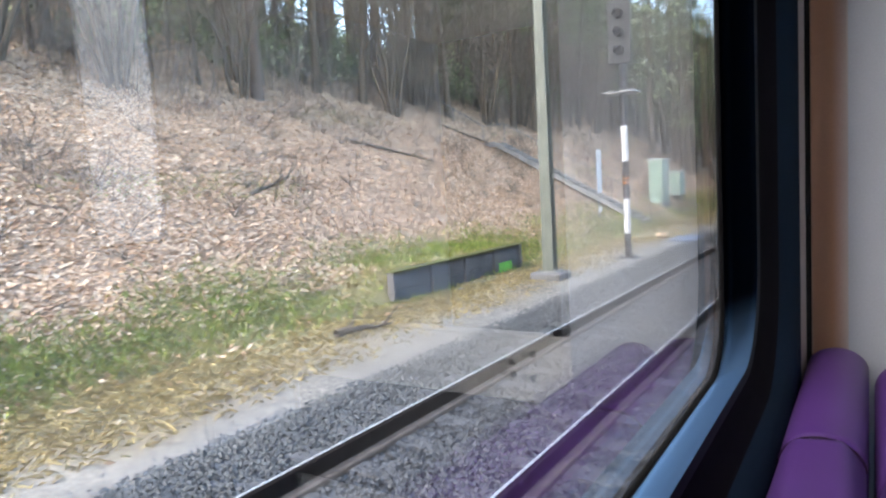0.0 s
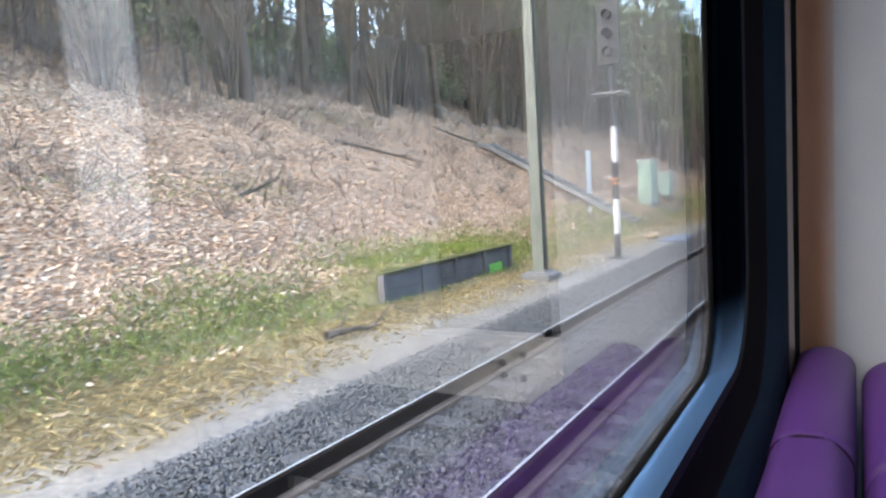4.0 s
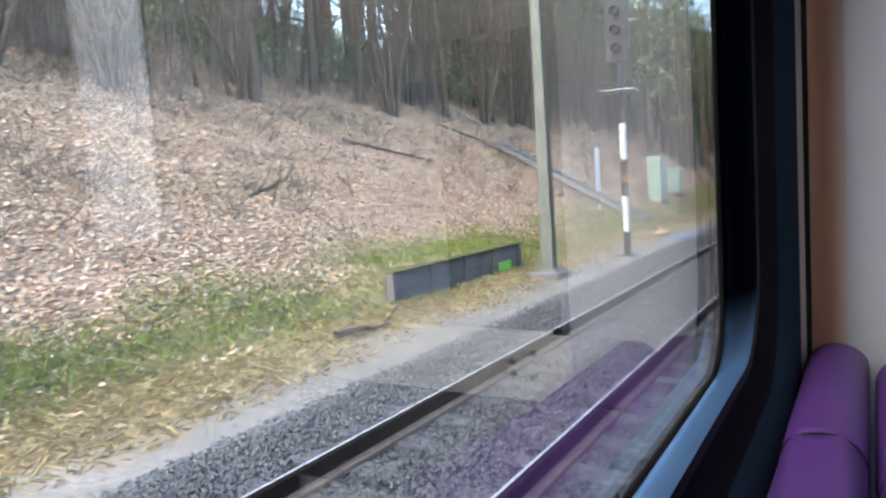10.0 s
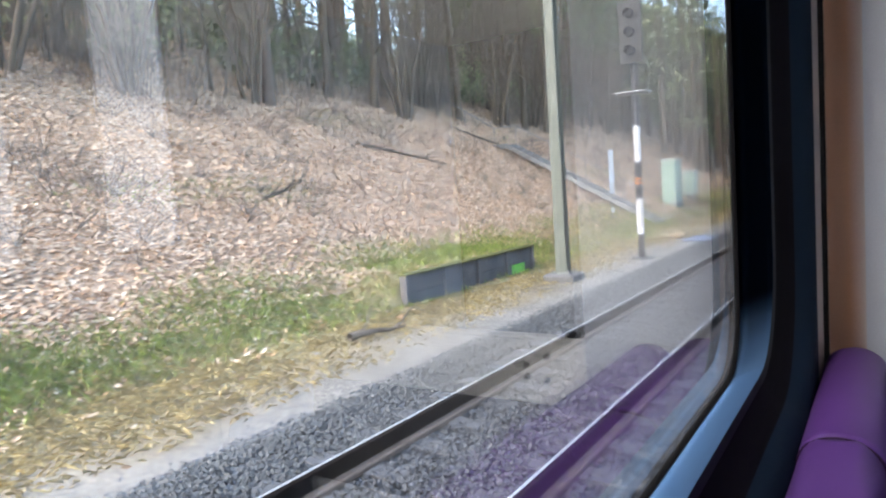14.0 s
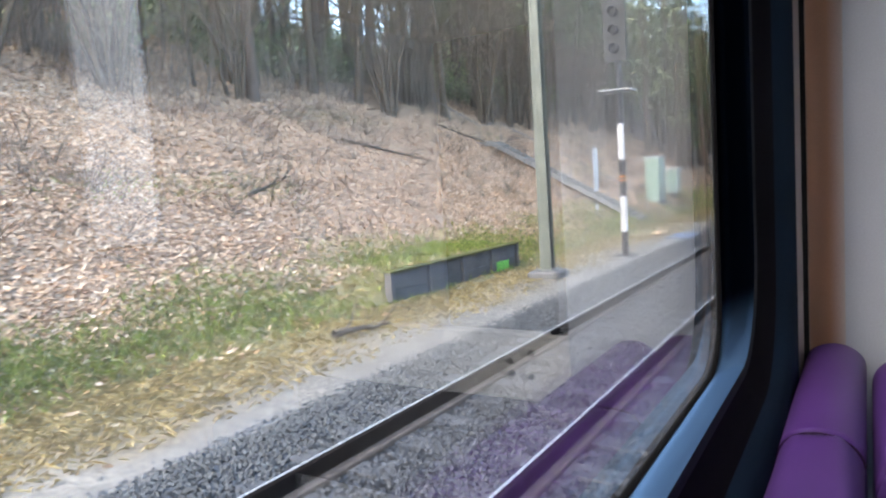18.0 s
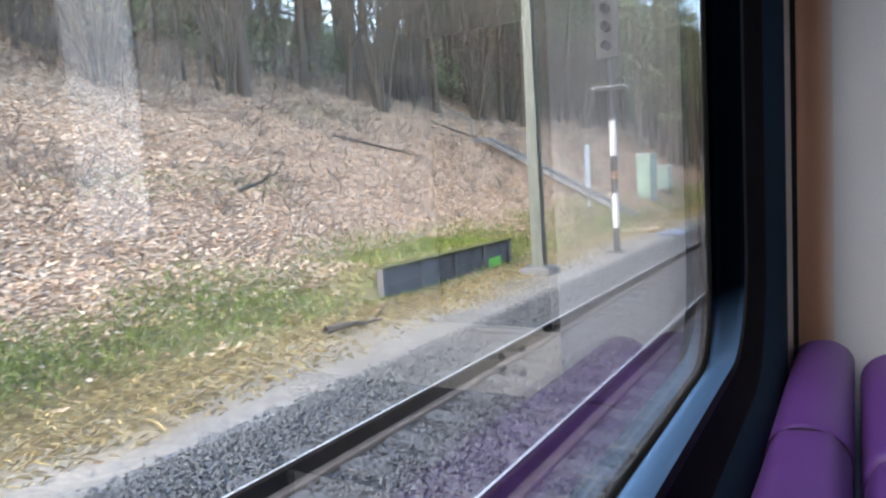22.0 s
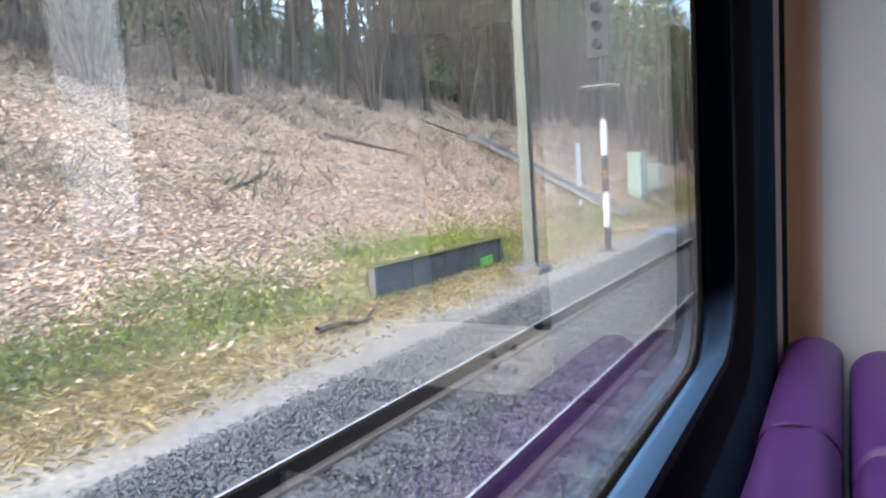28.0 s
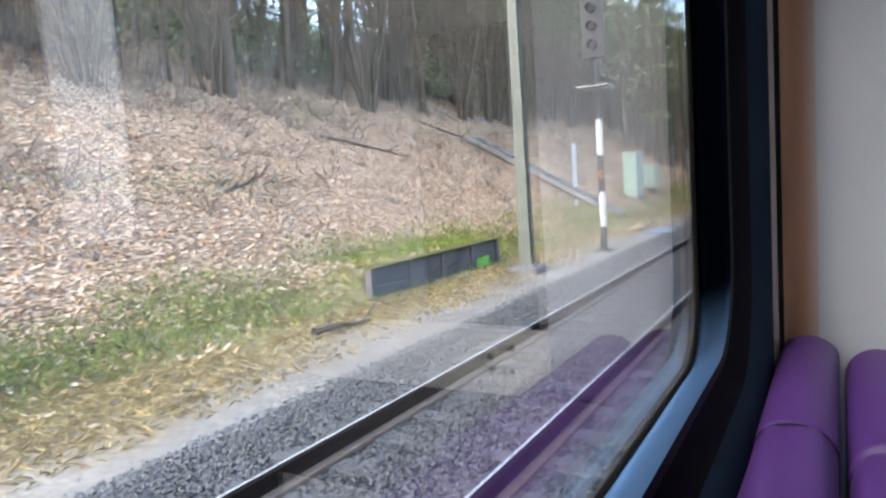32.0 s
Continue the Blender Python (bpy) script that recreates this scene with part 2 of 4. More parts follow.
# ---- builders ----
def obj(name, bm, material, parent=None, label="", smooth=False):
    me = bpy.data.meshes.new(name)
    bm.to_mesh(me)
    bm.free()
    me.materials.append(material)
    if smooth:
        me.shade_smooth()
    ob = new(name, me)
    if parent:
        ob.parent = parent
    if label:
        ob["label"] = label
    return ob


def part(name, bm, material, parent, label="", smooth=False):
    return obj(name, bm, material, parent, label, smooth)


def raw(name, verts, faces, material, parent=None):
    me = bpy.data.meshes.new(name)
    me.from_pydata(verts, [], faces)
    me.materials.append(material)
    ob = new(name, me)
    if parent:
        ob.parent = parent
    return ob


def thing(name, label, category, at=(0, 0, 0), group="", kind=""):
    e = new(name)
    e.empty_display_size = 0.1
    e.location = at
    return tagged(e, label, category, group, kind)


def box(bm, x0, x1, y0, y1, z0, z1, bevel=0.0, seg=1):
    r = bmesh.ops.create_cube(bm, size=1.0)
    vs = r["verts"]
    for v in vs:
        v.co = Vector(((x0 + x1) / 2 + v.co.x * (x1 - x0), (y0 + y1) / 2 + v.co.y * (y1 - y0), (z0 + z1) / 2 + v.co.z * (z1 - z0)))
    if bevel:
        es = list({e for v in vs for e in v.link_edges})
        bmesh.ops.bevel(bm, geom=es, offset=bevel, segments=seg, affect="EDGES", profile=0.5)
    return bm


def boxed(*a, **k):
    return box(bmesh.new(), *a, **k)


def loft(bm, rings, close=True, caps=True):
    """Skins rings of points, each with the same count."""
    vr = [[bm.verts.new(p) for p in r] for r in rings]
    n = len(vr[0])
    for a, c in zip(vr, vr[1:]):
        for i in range(n if close else n - 1):
            j = (i + 1) % n
            bm.faces.new((a[i], a[j], c[j], c[i]))
    if caps and close:
        bm.faces.new(vr[0][::-1])
        bm.faces.new(vr[-1])
    bmesh.ops.recalc_face_normals(bm, faces=bm.faces[:])
    return bm


def tube_data(pts, radii, n, verts, faces):
    """Adds a tapered tube through pts to lists of vertices and faces."""
    base = len(verts)
    for i, p in enumerate(pts):
        d = (pts[min(i + 1, len(pts) - 1)] - pts[max(i - 1, 0)]).normalized()
        a = d.orthogonal().normalized()
        c = d.cross(a)
        for k in range(n):
            th = 2 * math.pi * k / n
            verts.append(p + (a * math.cos(th) + c * math.sin(th)) * radii[i])
    for i in range(len(pts) - 1):
        for k in range(n):
            j = (k + 1) % n
            faces.append((base + i * n + k, base + i * n + j, base + (i + 1) * n + j, base + (i + 1) * n + k))


def rounded(y0, y1, z0, z1, r, n=10):
    pts = []
    for cy, cz, a0 in ((y1 - r, z1 - r, 0), (y0 + r, z1 - r, 90), (y0 + r, z0 + r, 180), (y1 - r, z0 + r, 270)):
        for i in range(n + 1):
            a = radians(a0 + 90 * i / n)
            pts.append((cy + r * math.cos(a), cz + r * math.sin(a)))
    return pts


# ---- the ground ----
def bank_height(lat, y):
    """Height of the soil at a distance lat out from the window."""
    # unseen far bank, added to keep bright sky out of the door windows
    if lat < -6.5:
        z = -0.42 + 0.75 * min(11.5, -6.5 - lat) + 0.03 * min(100.0, max(0.0, -18.0 - lat))
    elif lat < 4.6:
        z = -0.42
    elif lat < 8.0:
        z = -0.42 + 0.12 * (lat - 4.6) / 3.4
    elif lat < 30:
        t = lat - 8.0
        z = -0.3 + 0.555 * t - 0.5 * (1 - math.exp(-t / 0.9)) * 0.5
    else:
        z = 11.66 + 0.12 * (lat - 30) if lat < 140 else 24.86 + 0.0 * lat
    if 8.1 < lat < 12.0 and 9.0 < y < 18.0:  # earth held back by the low wall
        side = min(1.0, max(0.0, (y - 10.0) / 0.9), max(0.0, (17.0 - y) / 0.9))
        z += max(0.0, 0.3 + 0.03 * (lat - 8.0) - z) * max(0.0, side)
    rough = min(1.0, max(0.0, (lat - 5.5) / 3))
    z += rough * 0.22 * noise.noise((lat * 0.35, y * 0.3, 3.1)) + rough * 0.05 * noise.noise((lat * 1.9, y * 1.7, 9.0))
    if lat > 14:
        z += min(1.0, (lat - 14) / 10) * 0.9 * noise.noise((lat * 0.06, y * 0.05, 7.7))
    return z


lats = [-2500, -800, -200, -115, -50, -26.5, -18, -12, -8, -6.5, -3, 0, 2, 3.5, 4.4] + list(np.arange(4.6, 14, 0.2)) + list(np.arange(14, 30.2, 0.4)) + [31, 33, 36, 40, 46, 54, 65, 80, 100, 140, 300, 800, 2500]
ys = [-2500, -700, -250, -100, -50, -25, -12, -6] + list(np.arange(-3, 30, 0.25)) + list(np.arange(30, 70, 0.7)) + list(np.arange(70, 160, 3.0)) + [170, 200, 260, 400, 800, 2500]
gv = [(-l, y, bank_height(l, y)) for l in lats for y in ys]
ny = len(ys)
gf = [(i * ny + j, i * ny + j + 1, (i + 1) * ny + j + 1, (i + 1) * ny + j) for i in range(len(lats) - 1) for j in range(ny - 1)]
ground = raw("ground", gv, gf, M_GROUND)
ground.data.shade_smooth()
tagged(ground, "leaf-strewn soil of a wooded railway cutting with a grassy foot", "ground", kind="structure")

# ballast bed of both tracks
bm = bmesh.new()
prof = [(4.2, -0.5), (3.6, -0.44), (2.9, -0.2), (-4.55, -0.2), (-5.25, -0.42), (-5.6, -0.5)]
loft(bm, [[(x, y, z) for x, z in prof] for y in (-80, 300)])
bed = obj("ballast_bed", bm, surface("ballast_gravel", (0.062, 0.066, 0.071), (0.15, 0.157, 0.167), 0.95, scale=5, fine=22, relief=1.0, dist=0.05))
tagged(bed, "grey crushed stone bed under the railway tracks", "ballast", kind="structure")


# ---- railway tracks ----
def rail_mesh(x, y0, y1):
    prof = [(-0.075, -0.172), (0.075, -0.172), (0.075, -0.16), (0.012, -0.145), (0.010, -0.05), (0.036, -0.036), (0.036, -0.008), (0.03, -0.001),
            (-0.03, -0.001), (-0.036, -0.008), (-0.036, -0.036), (-0.010, -0.05), (-0.012, -0.145), (-0.075, -0.16)]
    bm = bmesh.new()
    return loft(bm, [[(x + px, y, pz) for px, pz in prof] for y in (y0, y1)])


def track(label, x_near, x_far, y0, y1):
    t = thing("railway_track", label, "railway track", ((x_near + x_far) / 2, 0, 0), "tracks in the cutting")
    mid = (x_near + x_far) / 2
    for x in (x_near, x_far):
        r = part("rail", rail_mesh(x - mid, y0, y1), M_RUST, t, "rusty steel rail with a polished head")
        part("rail_foot", boxed(x - mid - 0.092, x - mid + 0.092, y0, y1, -0.19, -0.138, bevel=0.01), M_RAILFOOT, r, "dusty brown rail foot")
        part("rail_head", boxed(x - mid - 0.031, x - mid - 0.010, y0, y1, -0.004, 0.003), M_RAILTOP, r, "shiny worn running surface")
    bm = bmesh.new()
    loft(bm, [[(-1.3, -0.14, -0.34), (-1.3, 0.14, -0.34), (-1.3, 0.1, -0.182), (-1.3, -0.1, -0.182)], [(-0.75, -0.14, -0.34), (-0.75, 0.14, -0.34), (-0.75, 0.1, -0.172), (-0.75, -0.1, -0.172)],
              [(0, -0.12, -0.34), (0, 0.12, -0.34), (0, 0.09, -0.2), (0, -0.09, -0.2)], [(0.75, -0.14, -0.34), (0.75, 0.14, -0.34), (0.75, 0.1, -0.172), (0.75, -0.1, -0.172)],
              [(1.3, -0.14, -0.34), (1.3, 0.14, -0.34), (1.3, 0.1, -0.186), (1.3, -0.1, -0.186)]])
    first = part("sleeper", bm, M_SLEEPER, t)
    me = first.data
    first.location.y = 0.3
    for i in range(1, 120):
        s = new("sleeper", me)
        s.parent = t
        s.location.y = 0.3 + 0.6 * i
    return t


track("pair of rusty rails with shiny heads on concrete sleepers", -1.976, -3.476, -60, 280)
track("pair of rusty rails under the carriage on concrete sleepers", 1.92, 0.42, -60, 280)

# ---- carriage shell ----
IN, OUT, FAR = -0.115, -0.235, 2.455
FLOOR, ROOF = 0.66, 3.05
Y0, Y1 = -2.6, 4.6
WY0, WY1, WZ0, WZ1 = -0.95, 1.14, 1.611, 2.83
CZ = EYE[2]


def wall_with_hole(name, x0, x1, holes, material, label):
    """A wall from x0 to x1 thick, with rectangular openings (y0, y1, z0, z1)."""
    bm = bmesh.new()
    cuts_y = sorted({Y0, Y1, *[h[0] for h in holes], *[h[1] for h in holes]})
    cuts_z = sorted({FLOOR, ROOF, *[h[2] for h in holes], *[h[3] for h in holes]})
    for ya, yb in zip(cuts_y, cuts_y[1:]):
        for za, zb in zip(cuts_z, cuts_z[1:]):
            cy, cz = (ya + yb) / 2, (za + zb) / 2
            if not any(h[0] < cy < h[1] and h[2] < cz < h[3] for h in holes):
                box(bm, x0, x1, ya, yb, za, zb)
    bmesh.ops.remove_doubles(bm, verts=bm.verts[:], dist=1e-5)
    return tagged(obj(name, bm, material), label, "wall", kind="structure")


DOOR0, DOOR1 = 0.84, 2.22
wall_with_hole("wall_window_side", OUT, IN, [(WY0 - 0.29, WY1 + 0.29, WZ0 - 0.29, WZ1 + 0.15), (-2.5, -1.5, 1.55, 2.6), (2.3, 4.2, 1.55, 2.6)], M_PANEL, "beige laminate carriage side wall")
wall_with_hole("wall_door_side", FAR, FAR + 0.1, [(DOOR0, DOOR1, FLOOR, 3.02), (-2.5, -0.6, 1.5, 2.9)], M_DOORPALE, "pale grey laminate carriage wall with door windows")
tagged(obj("floor", boxed(OUT, FAR + 0.1, Y0, Y1, FLOOR - 0.06, FLOOR), M_FLOOR), "dark speckled carriage floor", "floor", kind="structure")
tagged(obj("ceiling", boxed(OUT, FAR + 0.1, Y0, Y1, ROOF, ROOF + 0.06), M_CEIL), "white carriage ceiling", "ceiling", kind="structure")
tagged(obj("wall_end_rear", boxed(OUT, FAR + 0.1, Y0 - 0.06, Y0, FLOOR, ROOF), M_GREY_PANEL), "pale grey end wall of the saloon", "wall", kind="structure")
tagged(obj("wall_end_front", boxed(OUT, FAR + 0.1, Y1, Y1 + 0.06, FLOOR, ROOF), M_DOORGREY), "dark grey end wall of the saloon", "wall", kind="structure")

# running gear below the floor
gear = thing("carriage_underframe", "dark steel carriage underframe on wheelsets", "underframe", (1.17, 1.0, 0), kind="structure")
part("beam", boxed(-1.3, 1.3, -3.5, 3.5, 0.38, FLOOR - 0.062, bevel=0.02), M_DARKMETAL, gear)
for wy in (-2.4, 2.4):
    for wx in (-0.75, 0.75):
        bm = bmesh.new()
        bmesh.ops.create_cone(bm, cap_ends=True, segments=28, radius1=0.325, radius2=0.32, depth=0.12, matrix=Matrix.Translation((wx, wy, 0.328)) @ Matrix.Rotation(radians(90), 4, "Y"))
        part("wheel", bm, M_DARKMETAL, gear)
    bm = bmesh.new()
    bmesh.ops.create_cone(bm, cap_ends=True, segments=14, radius1=0.08, radius2=0.08, depth=1.36, matrix=Matrix.Translation((0, wy, 0.328)) @ Matrix.Rotation(radians(90), 4, "Y"))
    part("axle", bm, M_DARKMETAL, gear)

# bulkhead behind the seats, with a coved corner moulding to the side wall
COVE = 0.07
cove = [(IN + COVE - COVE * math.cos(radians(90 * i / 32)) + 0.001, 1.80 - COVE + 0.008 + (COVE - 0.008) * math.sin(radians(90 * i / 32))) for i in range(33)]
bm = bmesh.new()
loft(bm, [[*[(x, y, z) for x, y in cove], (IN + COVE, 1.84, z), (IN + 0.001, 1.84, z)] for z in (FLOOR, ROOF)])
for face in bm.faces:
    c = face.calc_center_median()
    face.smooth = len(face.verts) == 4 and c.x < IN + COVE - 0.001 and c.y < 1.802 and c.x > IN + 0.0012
tagged(obj("corner_moulding", bm, M_TAN), "coved corner moulding beside the window, warm light painted tan", "trim", kind="structure")
tagged(obj("bulkhead", boxed(IN + COVE + 0.0005, 0.314, 1.80, 1.84, FLOOR, ROOF, bevel=0.0002), M_BULK), "pale grey laminate bulkhead behind the fold-up seats", "wall", kind="structure")
tagged(obj("joint_seal", boxed(IN - 0.004, IN + 0.0005, 1.59, 1.737, FLOOR, ROOF), M_RUBBER), "black rubber joint between side wall and bulkhead", "seal", kind="structure")

tagged(obj("bulkhead_trim", boxed(0.316, 0.384, 1.795, 1.845, CZ - 0.425, ROOF, bevel=0.006), M_TRIM), "dark grey vertical edge trim of the bulkhead", "trim", kind="structure")


# ---- the carriage's other glazing ----
def glazed(name, label, category, x0, x1, y0, y1, z0, z1, border, corner, material, kind):
    """A panel with a rounded opening and its pane."""
    t = thing(name, label, category, ((x0 + x1) / 2, (y0 + y1) / 2, z0), kind=kind)
    cx, cy = (x0 + x1) / 2, (y0 + y1) / 2
    outer = rounded(y0, y1, z0, z1, 0.004)
    inner = rounded(y0 + border[0], y1 - border[1], z0 + border[2], z1 - border[3], corner)
    bm = bmesh.new()
    loops = [[(x - cx, y - cy, z - z0) for y, z in pts] for x, pts in ((x0, outer), (x0, inner), (x1, inner), (x1, outer), (x0, outer))]
    loft(bm, loops, caps=False)
    bmesh.ops.remove_doubles(bm, verts=bm.verts[:], dist=1e-5)
    part("frame" if kind else "leaf", bm, material, t)
    pane = part("pane", boxed(-0.003, 0.003, y0 + border[0] - 0.01 - cy, y1 - border[1] + 0.01 - cy, border[2] - 0.01, z1 - z0 - border[3] + 0.01), M_GLASS, t, "clear glass pane")
    pane.visible_shadow = False
    seal = bmesh.new()
    lip = rounded(y0 + border[0] + 0.012, y1 - border[1] - 0.012, z0 + border[2] + 0.012, z1 - border[3] - 0.012, corner * 0.9)
    loft(seal, [[(x - cx, y - cy, z - z0) for y, z in pts] for x, pts in ((x0 - 0.002, inner), (x0 + 0.004, lip), (x0 + 0.012, lip), (x0 + 0.012, inner))], caps=False)
    part("seal", seal, M_RUBBER, t, "black rubber seal")
    return t


for a, c in ((DOOR0 + 0.002, 1.529), (1.531, DOOR1 - 0.002)):
    left = 0.14 if a < 1 else 0.18
    d = glazed("sliding_door", "pale grey sliding exterior door leaf with a tall narrow window", "door", FAR + 0.03, FAR + 0.07, a, c, FLOOR + 0.001, 3.018, (left, (c - a) - left - 0.37, CZ - 0.19 - FLOOR, 0.05), 0.045, M_DOORPALE, "")
    part("handle", boxed(-0.05, -0.021, (c - a) / 2 - 0.07 if a < 1 else -(c - a) / 2 + 0.04, (c - a) / 2 - 0.04 if a < 1 else -(c - a) / 2 + 0.07, 0.9, 1.15, bevel=0.008), M_ALU, d, "brushed metal grip")
# unseen windows, added to let more daylight into the carriage
glazed("fill_window_2", "unseen wide window in a pale grey frame, added for light", "window", FAR + 0.03, FAR + 0.07, -2.498, -0.602, 1.502, 2.898, (0.06, 0.06, 0.06, 0.06), 0.07, M_DOORPALE, "structure")
glazed("fill_window_3", "unseen window in a beige frame, added for light", "window", OUT + 0.03, OUT + 0.07, -2.498, -1.502, 1.552, 2.598, (0.05, 0.05, 0.05, 0.05), 0.07, M_PANEL, "structure")
glazed("fill_window_4", "unseen window in a beige frame, added for light", "window", OUT + 0.03, OUT + 0.07, 2.302, 4.198, 1.552, 2.598, (0.05, 0.05, 0.05, 0.05), 0.07, M_PANEL, "structure")

# low partition across the aisle: a pale upper band over a dark lower panel
lp = thing("low_partition", "low partition with a pale grey upper band and dark bolts", "partition", (0.87, 1.82, FLOOR))
part("panel", boxed(-0.552, 0.545, -0.012, 0.012, 0.0, CZ - 0.66 - FLOOR, bevel=0.003), M_DOORGREY, lp, "dark grey lower panel")
part("band", boxed(-0.552, 0.545, -0.018, 0.014, CZ - 0.657 - FLOOR, CZ - 0.462 - FLOOR, bevel=0.004), M_GREY_PANEL, lp, "pale grey upper band")
part("top_rail", boxed(-0.552, 0.55, -0.03, 0.02, CZ - 0.46 - FLOOR, CZ - 0.448 - FLOOR, bevel=0.004), M_WHITE, lp, "thin white top rail")
# black block paints the shadow gap at the partition's corner
part("shade_block", boxed(-0.552, -0.505, -0.028, 0.02, CZ - 0.447 - FLOOR, CZ - 0.427 - FLOOR, bevel=0.003), M_RUBBER, lp, "black block in place of the shadow gap under the trim")
part("kick_panel", boxed(0.05, 0.545, -0.03, -0.013, 0.02, 0.22, bevel=0.004), M_GREY_PANEL, lp, "pale kick panel near the floor")
for bx, bz in ((-0.434, CZ - 0.508), (-0.363, CZ - 0.536), (-0.367, CZ - 0.573), (-0.433, CZ - 0.58)):
    bm = bmesh.new()
    bmesh.ops.create_cone(bm, cap_ends=True, segments=12, radius1=0.011, radius2=0.008, depth=0.012, matrix=Matrix.Translation((bx, -0.024, bz - FLOOR)) @ Matrix.Rotation(radians(90), 4, "X"))
    part("bolt", bm, M_DARKMETAL, lp, "dark bolt head")

# ---- the window ----
window = thing("window_1", "large double-glazed carriage window in a black rounded frame", "window", (OUT, 0, CZ), kind="structure")


def ring(x, side, foot, r):
    """A loop of the frame at x, wider than the glass by side at its ends and by foot below."""
    return [(x - OUT, y, z - CZ) for y, z in rounded(WY0 - side, WY1 + side, WZ0 - foot, WZ1 + min(foot, 0.15), r)]


profile = ((-0.1675, 0.144, -0.0065, 0.163), (-0.1665, 0.15, -0.002, 0.167), (-0.165, 0.159, 0.007, 0.173), (-0.162, 0.171, 0.021, 0.18), (-0.150, 0.2, 0.046, 0.19),
           (-0.142, 0.222, 0.056, 0.193), (-0.132, 0.25, 0.068, 0.2), (-0.115, 0.288, 0.09, 0.21), (-0.114, 0.296, 0.11, 0.21), (-0.1138, 0.304, 0.33, 0.21), (-0.1142, 0.31, 0.335, 0.21),
           (-0.1148, 0.311, 0.336, 0.21))
bm = bmesh.new()
loft(bm, [ring(*p) for p in profile[2:6]], caps=False)
part("window_frame", bm, M_FRAME, window, "matt black moulded plastic surround", smooth=True)
bm = bmesh.new()
loft(bm, [ring(*p) for p in profile[:3]], caps=False)
part("edge_bead", bm, M_BEAD, window, "rounded inner edge of the surround, tinted for its highlight", smooth=True)
bm = bmesh.new()
loft(bm, [ring(*p) for p in profile[5:]], caps=False)
part("frame_face", bm, M_FACE, window, "outer face of the surround, navy tint for its lit slope", smooth=True)
steps = ((-0.2105, 0.02, 0.0, 0.095), (-0.205, 0.008, -0.008, 0.095), (-0.202, 0.0, -0.010, 0.095), (-0.190, 0.055, -0.0095, 0.125), (-0.176, 0.13, -0.009, 0.158), (-0.172, 0.139, -0.0083, 0.161), (-0.1675, 0.144, -0.0065, 0.163))
loops = [ring(*p) for p in steps]
# points 31 to 34 of a ring lie along the foot
bm = bmesh.new()
loft(bm, [[*q[34:], *q[:32]] for q in loops], close=False)
part("reveal", bm, M_REVEAL, window, "dark satin reveal", smooth=True)
bm = bmesh.new()
loft(bm, [q[31:35] for q in loops], close=False)
part("window_sill", bm, M_REVEAL, window, "glossy dark sill tinted blue for the sky's sheen", smooth=True)
bm = bmesh.new()
loft(bm, [ring(x, off, off * 0.4 - 0.011, 0.095) for x, off in ((-0.2055, 0.012), (-0.2055, -0.004), (-0.203, -0.008), (-0.200, -0.004), (-0.198, 0.001))], caps=False)
part("seal", bm, M_RUBBER, window, "black rubber glazing seal", smooth=True)
bm = bmesh.new()
loft(bm, [ring(x, side, foot, 0.1) for x, side, foot in ((-0.2335, 0.16, 0.05), (-0.2335, 0.288, 0.288), (-0.2125, 0.288, 0.288), (-0.2125, 0.16, 0.05), (-0.2335, 0.16, 0.05))], caps=False)
bmesh.ops.remove_doubles(bm, verts=bm.verts[:], dist=1e-5)
part("gasket", bm, M_RUBBER, window, "black outer glazing gasket", smooth=False)
for x in (-0.228, -0.211):
    pane = part("pane", boxed(x - OUT, x + 0.005 - OUT, WY0 - 0.166, WY1 + 0.166, WZ0 - 0.056 - CZ, WZ1 + 0.056 - CZ), M_GLASS, window, "clear glass pane")
    pane.visible_shadow = False


# ---- fold-up seats along the side wall ----
def cushion(x0, x1, y0, y1, z0, z1, r, lean=0.0):
    """A padded cushion with a fully rounded top edge and softly drawn-in ends."""
    bm = bmesh.new()
    rings = []
    n = 44
    for i in range(n + 1):
        y = y0 + (y1 - y0) * i / n
        e = min(i, n - i) / n * (y1 - y0)
        pull = 0.0015 * math.exp(-e / 0.003)
        pts = []
        for k in range(17):
            a = math.pi * k / 16
            cx = (x0 + x1) / 2
            pts.append((cx - ((x1 - x0) / 2 - pull) * math.cos(a) * (1.0 + 0.03 * math.sin(y * 9)), y, z1 - r + (r - pull) * math.sin(a) + 0.003 * math.sin(y * 7 + k)))
        pts += [(x1 - pull, y, z0), (x0 + pull, y, z0)]
        rings.append(pts)
    loft(bm, rings)
    return bm


def end_cushion(x0, x1, y0, y1, z0, z1, r):
    """The same, with its far end rounded off."""
    bm = bmesh.new()
    rings = []
    n = 26
    for i in range(n + 1):
        y = y0 + (y1 - y0) * i / n
        e0, e1 = y - y0, y1 - y
        pull = 0.0015 * math.exp(-e0 / 0.003)
        d = max(0.0, 1 - e1 / 0.075)
        shrink = 1 - math.sqrt(max(0.0, 1 - d * d)) if d > 0 else 0
        wx = (x1 - x0) / 2 * (1 - 0.45 * shrink) - pull
        top = z1 - 0.07 * shrink - pull
        pts = []
        for k in range(17):
            a = math.pi * k / 16
            pts.append(((x0 + x1) / 2 - wx * math.cos(a), y, top - r + r * math.sin(a)))
        pts += [((x0 + x1) / 2 + wx, y, z0), ((x0 + x1) / 2 - wx, y, z0)]
        rings.append(pts)
    loft(bm, rings)
    return bm


